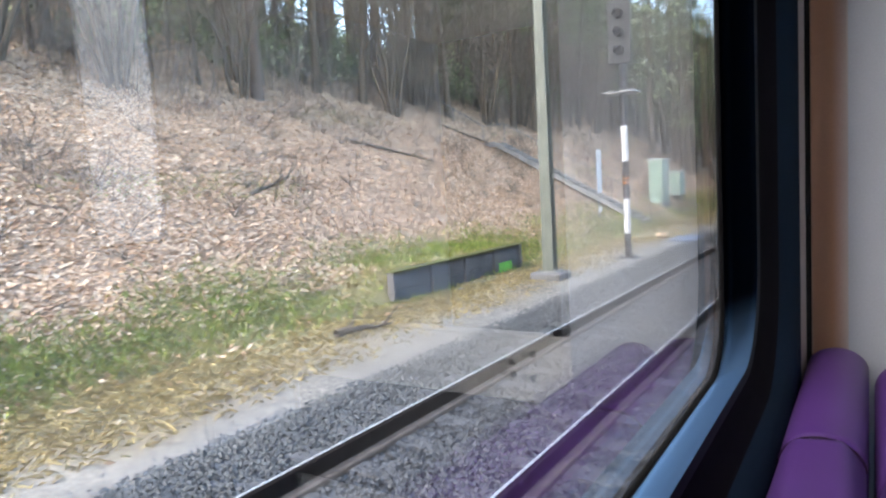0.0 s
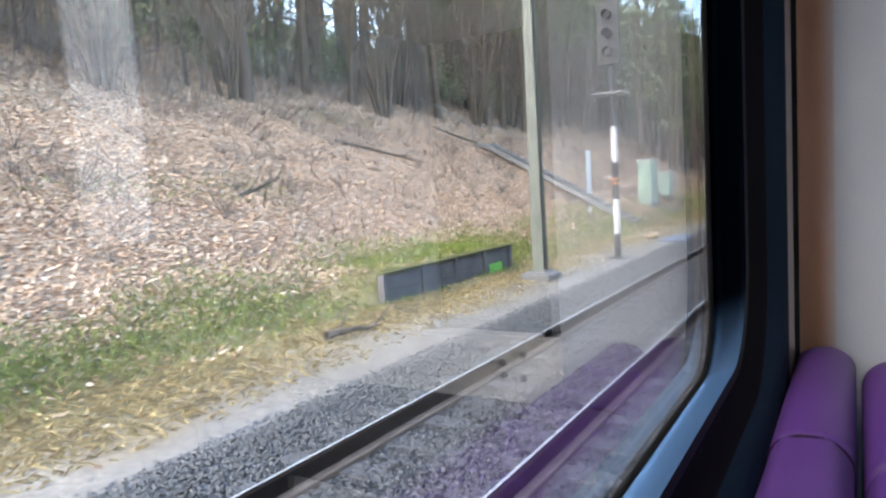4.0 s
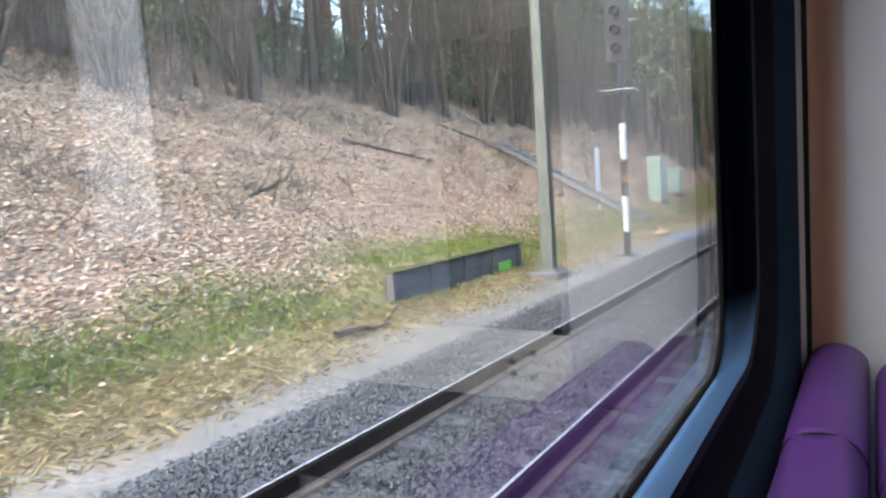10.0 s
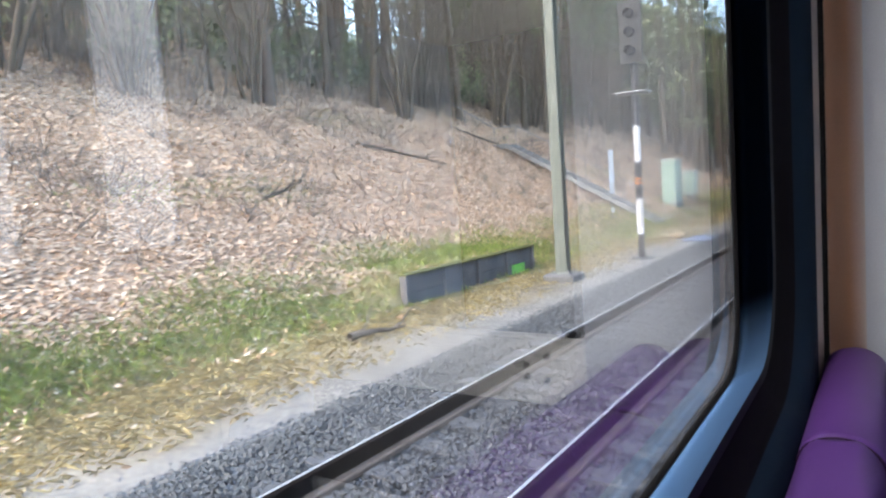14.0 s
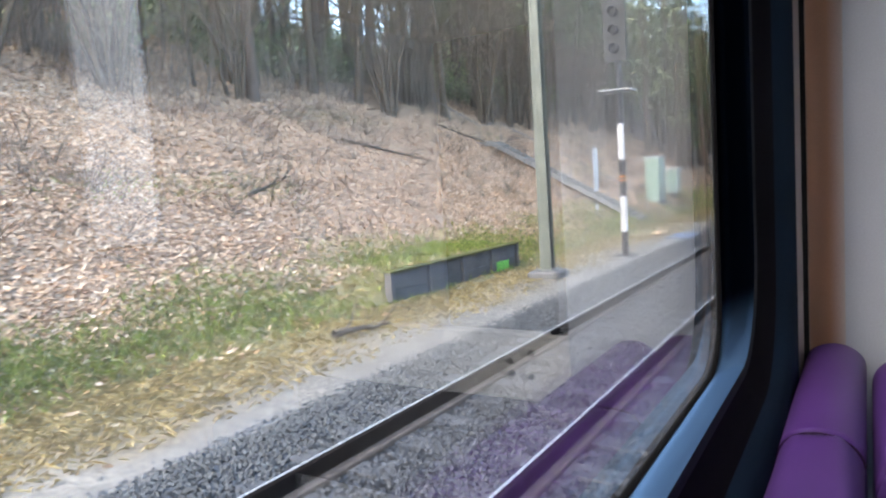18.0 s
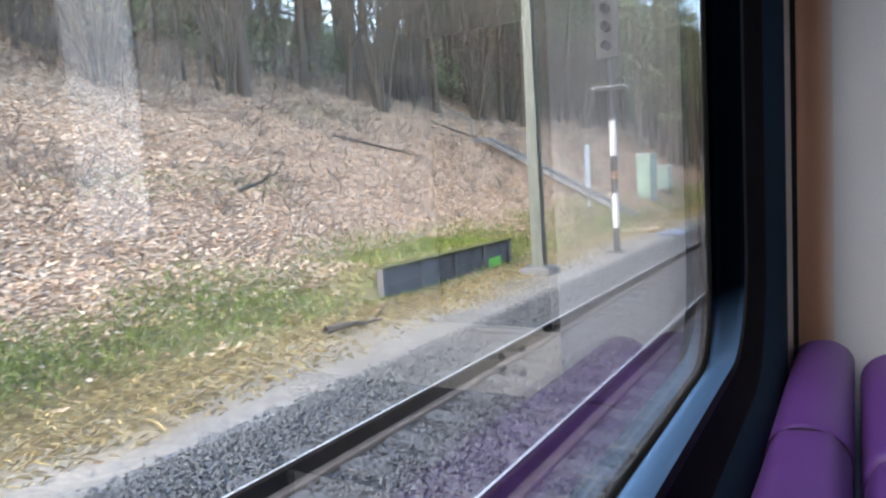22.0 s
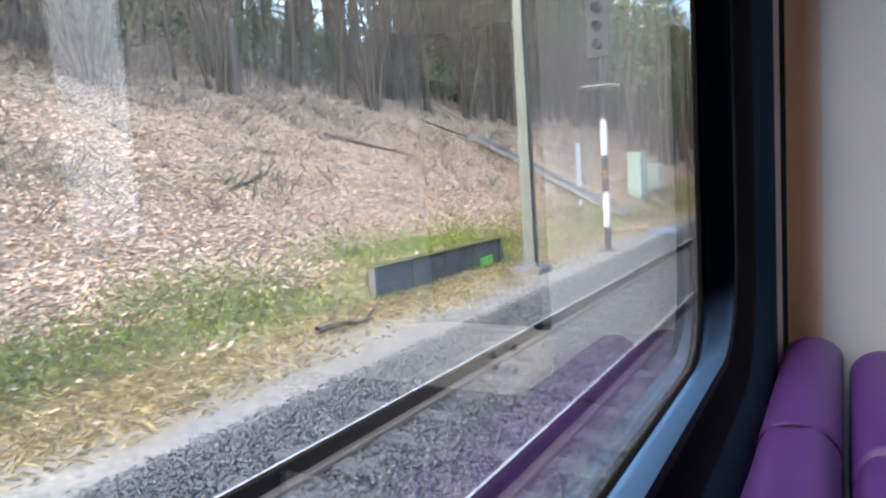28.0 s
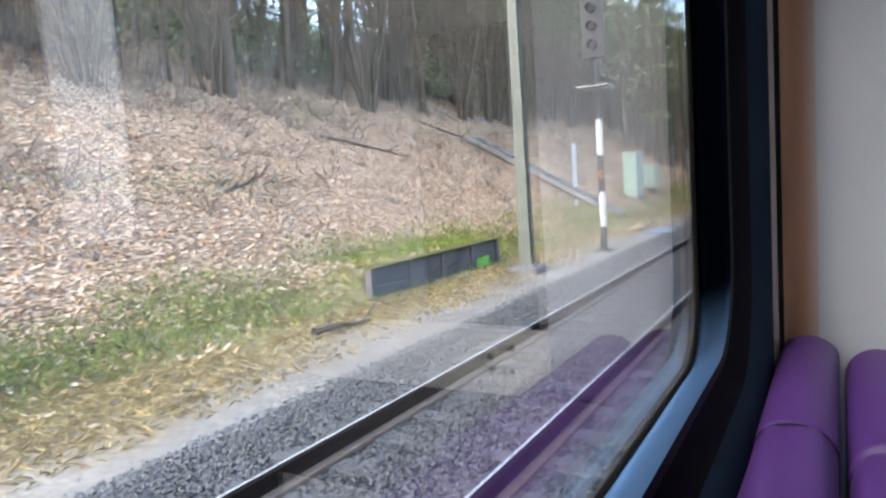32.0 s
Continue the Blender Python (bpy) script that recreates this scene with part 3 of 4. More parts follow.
def seat(y0, y1, last):
    s = thing("fold_up_seat", "folded-up purple leather seat with a stitched padded back", "seat", (0, y0, FLOOR), "fold-up seats under the window")
    make = end_cushion if last else cushion
    top = CZ - 0.375 - FLOOR
    part("backrest", make(-0.1135, -0.003, 0.0, y1 - y0, 0.5, top, 0.044), M_PURPLE, s, smooth=True)
    part("seat_pad", make(0.006, 0.125, 0.0, y1 - y0 - 0.02, 0.42, top - 0.016, 0.058), M_PURPLE, s, "folded-up purple leather seat pad", smooth=True)
    if not last:
        st = bmesh.new()
        cx, hw, ln = -0.0583, 0.0553, y1 - y0
        for k in range(34):
            a = math.pi * (0.03 + 0.94 * k / 33)
            for yy in (ln - 0.004,):
                p = Matrix.Translation((cx - (hw - 0.001) * math.cos(a), yy, top - 0.044 + 0.0435 * math.sin(a))) @ Matrix.Rotation(a - math.pi / 2, 4, "Y")
                bmesh.ops.create_cube(st, size=1.0, matrix=p @ Matrix.Diagonal((0.0042, 0.0026, 0.0026, 1)))
        part("stitching", st, M_STITCH, s, "row of darker purple stitches")
    part("hinge_bar", boxed(-0.02, 0.02, 0.03, y1 - y0 - 0.05, 0.4, 0.44, bevel=0.006), M_DARKMETAL, s)
    for yy in (0.06, y1 - y0 - 0.1):
        part("bracket", boxed(-0.1, 0.0, yy, yy + 0.04, 0.3, 0.42, bevel=0.004), M_DARKMETAL, s)
        part("leg", boxed(-0.1, -0.06, yy, yy + 0.04, 0.0, 0.3, bevel=0.004), M_DARKMETAL, s)
    return s


for a, c, last in ((-0.53, -0.0015, False), (0.0, 0.5285, False), (0.53, 1.0485, False), (1.05, 1.66, True)):
    seat(a, c, last)


# ---- beside the line ----
def mast(y):
    """A steel H-section catenary mast on a concrete foot."""
    m = thing("catenary_mast", "pale green steel overhead-line mast on a concrete foot", "mast", (-6.4, y, -0.45))
    bm = bmesh.new()
    w, d, t = 0.13, 0.13, 0.012
    prof = [(-w, -d), (w, -d), (w, -d + t), (t, -d + t), (t, d - t), (w, d - t), (w, d), (-w, d), (-w, d - t), (-t, d - t), (-t, -d + t), (-w, -d + t)]
    loft(bm, [[(px * k, py * k, z) for px, py in prof] for z, k in ((0.3, 1.05), (9.5, 0.75))])
    part("column", bm, M_MASTGREEN, m)
    part("base_plate", boxed(-0.25, 0.25, -0.25, 0.25, 0.27, 0.3, bevel=0.005), M_GALV, m)
    part("footing", boxed(-0.38, 0.38, -0.38, 0.38, -0.4, 0.27, bevel=0.04), M_CONCRETE, m, "rough concrete footing")
    for bx in (-0.19, 0.19):
        for by in (-0.19, 0.19):
            part("bolt", boxed(bx - 0.02, bx + 0.02, by - 0.02, by + 0.02, 0.3, 0.36, bevel=0.004), M_GALV, m)
    v, f = [], []
    tube_data([Vector((0.1, 0, 7.2)), Vector((2.0, 0, 7.5)), Vector((3.9, 0, 7.7))], [0.04, 0.035, 0.03], 6, v, f)
    tube_data([Vector((0.1, 0, 8.4)), Vector((2.0, 0, 8.0)), Vector((3.6, 0, 7.7))], [0.03, 0.03, 0.025], 6, v, f)
    raw("bracket_arm", v, f, M_GALV, m)
    return m


mast(14.75)


def retaining_wall(y0, y1, label):
    """A low wall of concrete posts and planks that holds back the foot of the bank."""
    w = thing("retaining_wall", label, "wall", (-8.0, y0, -0.36))
    n = max(1, round((y1 - y0) / 1.45))
    step = (y1 - y0) / n
    for i in range(n + 1):
        part("post", boxed(-0.07, 0.09, i * step - 0.07, i * step + 0.07, -0.4, 0.68, bevel=0.012), M_WALLC, w)
    for i in range(n):
        for k in range(2):
            part("plank", boxed(-0.045, 0.03, i * step + 0.073, (i + 1) * step - 0.073, 0.335 * k - 0.02, 0.335 * k + 0.31, bevel=0.01), M_WALLC, w)
    part("coping", boxed(-0.09, 0.11, -0.08, y1 - y0 + 0.08, 0.66, 0.71, bevel=0.015), M_MOSS, w, "mossy concrete coping")
    part("graffiti", boxed(0.0305, 0.034, y1 - y0 - 1.15, y1 - y0 - 0.45, 0.06, 0.3, bevel=0.001), M_GRAFFITI, w, "lime green spray paint patch")
    return w


retaining_wall(10.65, 16.3, "low stained concrete retaining wall at the foot of the bank")


def cabinet(x, y, z, w, d, h, label, gap, plate):
    """A lineside cabinet: box, overhanging roof, one door with louvres and a handle, on a plinth or on legs."""
    c = thing("lineside_cabinet", label, "cabinet", (x, y, z), "lineside cabinets")
    low = 0.1 + gap
    if gap:
        for sx in (-1, 1):
            for sy in (-1, 1):
                part("leg", boxed(sx * (d / 2 - 0.06) - 0.04, sx * (d / 2 - 0.06) + 0.04, sy * (w / 2 - 0.06) - 0.04, sy * (w / 2 - 0.06) + 0.04, -0.35, low, bevel=0.004), M_DARKMETAL, c)
        part("gap_box", boxed(-d / 2 + 0.12, d / 2 - 0.12, -w / 2 + 0.16, w / 2 - 0.16, -0.3, low - 0.001, bevel=0.01), M_BLACK, c, "black box filling the gap between the legs")
    else:
        part("plinth", boxed(-d / 2 - 0.03, d / 2 + 0.03, -w / 2 - 0.03, w / 2 + 0.03, -0.35, 0.1, bevel=0.02), M_CONCRETE, c, "concrete plinth")
    part("body", boxed(-d / 2, d / 2, -w / 2, w / 2, low, h, bevel=0.02, seg=2), M_CABINET, c)
    part("skirt", boxed(-d / 2 - 0.02, d / 2 + 0.02, -w / 2 - 0.02, w / 2 + 0.02, low - 0.001, low + 0.04, bevel=0.006), M_CABTOP, c, "pale bottom edge")
    bm = bmesh.new()
    loft(bm, [[(-d / 2 - o, -w / 2 - o, h + up), (d / 2 + o, -w / 2 - o, h + up), (d / 2 + o, w / 2 + o, h + up), (-d / 2 - o, w / 2 + o, h + up)] for o, up in ((0.06, 0.0), (0.07, 0.02), (0.07, 0.06), (-0.04, 0.12))])
    part("roof", bm, M_CABTOP, c, "paler overhanging roof")
    door = part("door", boxed(d / 2 - 0.005, d / 2 + 0.015, -w / 2 + 0.05, w / 2 - 0.05, low + 0.08, h - 0.05, bevel=0.006), M_CABINET, c)
    part("handle", boxed(d / 2 + 0.016, d / 2 + 0.045, w / 2 - 0.16, w / 2 - 0.13, h * 0.5, h * 0.5 + 0.16, bevel=0.004), M_DARKMETAL, door)
    for k in range(3):
        for zz in (h - 0.2 - 0.045 * k, low + 0.16 + 0.045 * k):
            bm = bmesh.new()
            loft(bm, [[(d / 2 + 0.014, yy, zz + 0.02), (d / 2 + 0.034, yy, zz - 0.005), (d / 2 + 0.014, yy, zz - 0.008)] for yy in (-w / 5, w / 5)])
            part("louvre", bm, M_CABINET, door)
    if plate:
        part("label_plate", boxed(d / 2 + 0.016, d / 2 + 0.02, -w / 4 - 0.14, -w / 4 + 0.14, h - 0.33, h - 0.2, bevel=0.001), M_WHITE, door, "small white label plate")
    return c


cabinet(-9.6, 37.0, bank_height(9.6, 37.0) + 0.05, 1.35, 0.7, 2.3, "tall pale green steel lineside cabinet on a concrete plinth", 0.0, False)
cabinet(-9.7, 41.5, bank_height(9.7, 41.5) + 0.05, 1.1, 0.6, 1.6, "small pale green steel lineside cabinet standing on dark legs", 0.22, True)


def signal_post(x, y):
    """A banded post with a railed footplate and a hooded signal head."""
    p = thing("signal_post", "black and white banded signal post with a footplate and black head", "signal post", (x, y, -0.42))
    zs = [(0.06, 0.75, M_BLACK), (0.75, 1.75, M_WHITE), (1.75, 2.8, M_BLACK), (2.8, 3.8, M_WHITE), (3.8, 7.3, M_DARKMETAL)]
    for a, c, m in zs:
        bm = bmesh.new()
        bmesh.ops.create_cone(bm, cap_ends=True, segments=16, radius1=0.095, radius2=0.095, depth=c - a, matrix=Matrix.Translation((0, 0, (a + c) / 2)))
        part("band", bm, m, p)
    part("base", boxed(-0.3, 0.3, -0.3, 0.3, -0.2, 0.07, bevel=0.03), M_WALLC, p, "dark concrete base")
    part("base_plate", boxed(-0.2, 0.2, -0.2, 0.2, 0.068, 0.1, bevel=0.006), M_DARKMETAL, p)
    for zz in (2.2, 2.32):
        bm = bmesh.new()
        bmesh.ops.create_cone(bm, cap_ends=True, segments=16, radius1=0.1, radius2=0.1, depth=0.05, matrix=Matrix.Translation((0, 0, zz)))
        part("clamp_band", bm, M_ORANGE, p, "thin orange clamp band")
    part("footplate", boxed(-0.45, 0.45, -0.5, 0.2, 4.68, 4.73, bevel=0.008), M_GALV, p, "pale steel footplate")
    head = part("signal_head", boxed(-0.32, 0.32, -0.22, -0.098, 5.5, 7.2, bevel=0.03, seg=2), M_BLACK, p, "black signal head")
    for zz in (5.85, 6.35, 6.85):
        bm = bmesh.new()
        bmesh.ops.create_cone(bm, cap_ends=False, segments=16, radius1=0.13, radius2=0.13, depth=0.22, matrix=Matrix.Translation((0, -0.33, zz)) @ Matrix.Rotation(radians(90), 4, "X"))
        bmesh.ops.solidify(bm, geom=bm.faces[:], thickness=0.008)
        part("hood", bm, M_BLACK, head)
    return p


signal_post(-5.9, 19.2)


def bank_stairs(y):
    """A steel stair up the bank: three flights with landings between, and a handrail along one side."""
    s = thing("bank_stairs", "galvanised steel stairs with open treads and a handrail up the bank", "stairs", (0, y, 0))
    lift = (0.12, 0.35, 0.35, 0.35, 0.35, 0.3)
    base = (8.3, 15.4, 15.4, 25.0, 25.0, 31.0)
    pts = [(l, bank_height(bl, y) + up) for l, bl, up in zip((8.3, 15.4, 16.6, 25.0, 26.2, 31.0), base, lift)]
    for side in (-0.5, 0.5):
        for (la, za), (lb, zb) in zip(pts, pts[1:]):
            bm = bmesh.new()
            loft(bm, [[(-l, side - 0.03, z - 0.14), (-l, side + 0.03, z - 0.14), (-l, side + 0.03, z + 0.1), (-l, side - 0.03, z + 0.1)] for l, z in ((la, za), (lb, zb))])
            part("stringer", bm, M_GALV, s)
    first = None
    for (la, za), (lb, zb) in ((pts[0], pts[1]), (pts[2], pts[3]), (pts[4], pts[5])):
        n = max(2, round((zb - za) / 0.18))
        for i in range(n):
            k = (i + 0.5) / n
            if first is None:
                first = part("tread", boxed(-0.13, 0.13, -0.469, 0.469, -0.02, 0.02), M_GALV, s)
                t = first
            else:
                t = new("tread", first.data)
                t.parent = s
            t.location = (-(la + (lb - la) * k), 0, za + (zb - za) * k)
    for a, c in ((1, 2), (3, 4)):
        part("landing", boxed(-pts[c][0] + 0.01, -pts[a][0] - 0.01, -0.469, 0.469, pts[a][1] - 0.02, pts[a][1] + 0.02), M_GALV, s)
        for side in (-0.4, 0.4):
            l = (pts[a][0] + pts[c][0]) / 2
            part("support", boxed(-l - 0.06, -l + 0.06, side - 0.05, side + 0.05, bank_height(l, y) - 0.5, pts[a][1] - 0.021), M_GALV, s)
    v, f = [], []
    tube_data([Vector((-l, 0.53, z + 1.0)) for l, z in pts], [0.024] * len(pts), 6, v, f)
    raw("handrail", v, f, M_GALV, s)
    for (la, za), (lb, zb) in zip(pts, pts[1:]):
        n = max(1, round((lb - la) / 1.8))
        for i in range(n):
            k = i / n
            l, z = la + (lb - la) * k, za + (zb - za) * k
            part("baluster", boxed(-l - 0.018, -l + 0.018, 0.531, 0.555, z - 0.1, z + 0.99), M_GALV, s)
    return s


bank_stairs(30.0)


def sign_post(lat, y):
    z = bank_height(lat, y)
    p = thing("sign_post", "tall white plate on a thin post behind the wall", "sign", (-lat, y, z))
    bm = bmesh.new()
    bmesh.ops.create_cone(bm, cap_ends=True, segments=12, radius1=0.035, radius2=0.035, depth=3.0, matrix=Matrix.Translation((0, 0, 1.3)))
    part("post", bm, M_GALV, p)
    part("plate", boxed(0.037, 0.05, -0.28, 0.28, 1.05, 2.78, bevel=0.004), M_WHITE, p, "tall white plate")
    part("small_plate", boxed(0.037, 0.05, -0.2, 0.2, 0.28, 0.52, bevel=0.004), M_WHITE, p, "small white plate")
    return p


sign_post(9.3, 26.6)


def sheet_and_bag(lat, y):
    """A folded blue sheet on the shoulder with a tan sandbag beside it."""
    z = bank_height(lat, y)
    t = thing("blue_sheet", "faded blue sheet lying crumpled on the gravel", "sheet", (-lat, y, z))
    bm = bmesh.new()
    n = 14
    grid = [[bm.verts.new((1.0 * (i / n - 0.5), 1.9 * (k / n - 0.5), 0.05 + 0.05 * noise.noise((i * 0.5, k * 0.4, 4.0)))) for k in range(n + 1)] for i in range(n + 1)]
    for i in range(n):
        for k in range(n):
            bm.faces.new((grid[i][k], grid[i + 1][k], grid[i + 1][k + 1], grid[i][k + 1]))
    r = bmesh.ops.extrude_face_region(bm, geom=bm.faces[:])
    for e in r["geom"]:
        if isinstance(e, bmesh.types.BMVert):
            e.co.z -= 0.06
    bmesh.ops.recalc_face_normals(bm, faces=bm.faces[:])
    part("sheet", bm, M_TARP, t, smooth=True)
    bag = thing("sandbag", "tan cloth sandbag beside the blue sheet", "sandbag", (-lat - 0.95, y + 0.3, bank_height(lat + 0.95, y + 0.3)))
    bm = bmesh.new()
    bmesh.ops.create_icosphere(bm, subdivisions=3, radius=1.0)
    for v in bm.verts:
        k = 1 + 0.18 * noise.noise(v.co * 2.0)
        v.co = Vector((v.co.x * 0.24 * k, v.co.y * 0.5 * k, 0.1 + v.co.z * 0.13 * k))
    part("bag", bm, M_SANDBAG, bag, smooth=True)


sheet_and_bag(5.5, 25.0)


# ---- trees ----
def make_tree(seed, height, radius, kind):
    """A tree with a bent tapered trunk, limbs, and bare twigs or needle sprays."""
    rnd = random.Random(seed)
    names = {"bare": ("bare leafless woodland tree with grey-brown bark", M_BARK), "pine": ("dark pine with green needle sprays and bare lower trunk", M_PINEBARK),
             "thin": ("slim young leafless tree on the bank", M_BARK)}
    label, bark = names[kind]
    t = thing("tree", label, "tree", (0, 0, -200), "trees on the cutting bank")
    n = 9
    lean = Vector((rnd.uniform(-0.5, 0.9), rnd.uniform(-0.7, 0.7), 0)) * 0.1
    trunk, rad = [], []
    for i in range(n + 1):
        k = i / n
        wob = Vector((noise.noise((seed, k * 2.5, 0)), noise.noise((seed, k * 2.5, 5)), 0)) * 0.5 * k
        trunk.append(Vector((0, 0, -0.6)) + Vector((0, 0, (height + 0.6) * k)) + lean * height * k * k + wob)
        rad.append(radius * (1.35 if i == 0 else 1.0) * (1 - 0.88 * k))
    v, f = [], []
    tube_data(trunk, rad, 9, v, f)
    raw("trunk", v, f, bark, t).data.shade_smooth()
    lv, lf, tv, tf = [], [], [], []
    limbs = {"bare": 22, "pine": 26, "thin": 16}[kind]
    low = {"bare": 0.16, "pine": 0.3, "thin": 0.1}[kind]
    sprays = []
    for i in range(limbs):
        k = low + (0.97 - low) * (i + rnd.random()) / limbs
        j = min(n - 1, int(k * n))
        p = trunk[j].lerp(trunk[j + 1], k * n - j)
        a = rnd.uniform(0, 2 * math.pi)
        ln = height * rnd.uniform(0.14, 0.32) * (1.15 - k)
        up = rnd.uniform(0.15, 0.9) if kind != "pine" else rnd.uniform(-0.1, 0.35)
        d = Vector((math.cos(a), math.sin(a), up)).normalized()
        r0 = radius * (1 - 0.85 * k) * rnd.uniform(0.25, 0.45)
        pts = [p]
        for s in range(4):
            d = (d + Vector((rnd.uniform(-1, 1), rnd.uniform(-1, 1), rnd.uniform(-0.4, 0.8))) * 0.25).normalized()
            pts.append(pts[-1] + d * ln / 4)
        tube_data(pts, [r0 * (1 - 0.2 * s) for s in range(5)], 5, lv, lf)
        for s in range(8 if kind != "pine" else 6):
            q = pts[rnd.randint(1, 4)]
            e = (d + Vector((rnd.uniform(-1, 1), rnd.uniform(-1, 1), rnd.uniform(-0.5, 1)))).normalized()
            tl = rnd.uniform(0.4, 1.3)
            m1 = q + e * tl * 0.5 + Vector((rnd.uniform(-1, 1), rnd.uniform(-1, 1), rnd.uniform(-1, 1))) * 0.1
            m2 = q + e * tl
            tube_data([q, m1, m2], [0.014, 0.009, 0.004], 3, tv, tf)
            for _ in range(2 if kind != "pine" else 1):
                e2 = (e + Vector((rnd.uniform(-1, 1), rnd.uniform(-1, 1), rnd.uniform(-0.6, 1)))).normalized()
                tube_data([m1, m1 + e2 * tl * 0.5], [0.008, 0.004], 3, tv, tf)
            sprays += [m1, m2]
    raw("limbs", lv, lf, bark, t)
    raw("twigs", tv, tf, M_TWIG, t)
    if kind == "pine":
        cv, cf = [], []
        for c in sprays:
            for _ in range(10):
                d = Vector((rnd.gauss(0, 1), rnd.gauss(0, 1), rnd.gauss(0.2, 0.8))).normalized()
                o = c + Vector((rnd.gauss(0, 0.16), rnd.gauss(0, 0.16), rnd.gauss(0, 0.1)))
                side = d.orthogonal().normalized() * rnd.uniform(0.03, 0.068)
                b0 = len(cv)
                ln = rnd.uniform(0.12, 0.28)
                cv += [o - side, o + d * ln, o + side, o - d * ln * 0.3]
                cf.append((b0, b0 + 1, b0 + 2, b0 + 3))
        raw("crown", cv, cf, M_NEEDLES, t)
    return t


def make_coppice(seed, height, stems):
    """A many-stemmed bare tree at the edge of the wood."""
    rnd = random.Random(seed)
    t = thing("tree", "many-stemmed dark leafless tree at the edge of the wood", "tree", (0, 0, -200), "trees on the cutting bank")
    tv, tf = [], []
    for i in range(stems):
        a = 2 * math.pi * (i + rnd.random() * 0.7) / stems
        h = height * rnd.uniform(0.65, 1.0)
        out = rnd.uniform(0.08, 0.36)
        v, f = [], []
        pts = [Vector((0.16 * math.cos(a), 0.16 * math.sin(a), -0.5))]
        for k in range(1, 8):
            q = k / 7
            pts.append(Vector((math.cos(a) * (0.16 + out * h * q), math.sin(a) * (0.16 + out * h * q), h * q)) + Vector((rnd.gauss(0, 0.08), rnd.gauss(0, 0.08), 0)) * (0.4 + q))
        r = rnd.uniform(0.045, 0.085)
        tube_data(pts, [r * (1.25 - q) for q in (0, 0.1, 0.25, 0.4, 0.55, 0.75, 0.95, 1.15)], 7, v, f)
        raw("stem", v, f, M_BARK, t).data.shade_smooth()
        for _ in range(26):
            k = rnd.randint(1, 6)
            p = pts[k].lerp(pts[k + 1], rnd.random())
            d = Vector((rnd.uniform(-1, 1), rnd.uniform(-1, 1), rnd.uniform(0.1, 1.1))).normalized()
            ln = rnd.uniform(0.6, 1.9)
            m1 = p + d * ln * 0.5 + Vector((rnd.gauss(0, 0.08), rnd.gauss(0, 0.08), 0.05))
            tube_data([p, m1, p + d * ln], [0.02, 0.012, 0.004], 3, tv, tf)
            for _ in range(3):
                e = (d + Vector((rnd.uniform(-1, 1), rnd.uniform(-1, 1), rnd.uniform(-0.4, 1)))).normalized()
                tube_data([m1, m1 + e * ln * 0.5], [0.009, 0.004], 3, tv, tf)
    raw("twigs", tv, tf, M_TWIG, t)
    return t


rnd = random.Random(11)
kinds = [make_tree(1, 15, 0.2, "bare"), make_tree(2, 13, 0.16, "bare"), make_tree(3, 16, 0.24, "bare"), make_tree(4, 17, 0.22, "pine"), make_tree(5, 15, 0.19, "pine"),
         make_tree(6, 8, 0.075, "thin"), make_tree(7, 9, 0.09, "thin"), make_tree(8, 7, 0.06, "thin"), make_coppice(21, 9, 5), make_coppice(22, 7, 4), make_coppice(23, 8, 6)]
used = set()


def plant(kind, lat, y):
    m = pose(-lat, y, bank_height(lat, y), rnd.uniform(-4, 4), rnd.uniform(-4, 4), rnd.uniform(0, 360))
    if kind not in used:
        used.add(kind)
        kinds[kind].matrix_basis = m
    else:
        copy_thing(kinds[kind], m)


def wood_edge(y):
    """Where the wood begins, out from the window."""
    return 19.6 + 1.8 * noise.noise((3.0, y * 0.11, 0.0))


for y in np.arange(4, 62, 2.3):
    plant(rnd.choice((0, 1, 5, 6, 7, 3)), wood_edge(y) + rnd.uniform(-0.6, 1.6), y + rnd.uniform(-0.6, 0.6))
for y in np.arange(7, 60, 3.1):
    plant(rnd.choice((8, 9, 10)), wood_edge(y) + rnd.uniform(-1.2, 1.8), y + rnd.uniform(-0.9, 0.9))
for y in np.arange(6, 80, 1.6):
    plant(rnd.choice((0, 1, 2, 3, 4, 5, 6, 3)), rnd.uniform(21.5, 25), y + rnd.uniform(-0.6, 0.6))
for y in np.arange(8, 120, 1.5):
    plant(rnd.choice((0, 2, 3, 4, 3, 4)), rnd.uniform(24, 36), y + rnd.uniform(-0.8, 0.8))
for y in np.arange(62, 240, 3.0):
    plant(rnd.choice((0, 2, 3, 4)), rnd.uniform(11, 26), y + rnd.uniform(-0.8, 0.8))
for y in np.arange(10, 100, 2.6):
    plant(rnd.choice((0, 2, 3, 4, 3)), rnd.uniform(36, 62), y * 1.4 + rnd.uniform(-0.8, 0.8))


# ---- what nobody could count ----
def stuff(name, verts, faces, material, label, category):
    return tagged(raw(name, verts, faces, material), label, category, kind="stuff")


rng = np.random.default_rng(5)


def heights(l, y):
    return np.array([bank_height(a, c) for a, c in zip(l, y)])


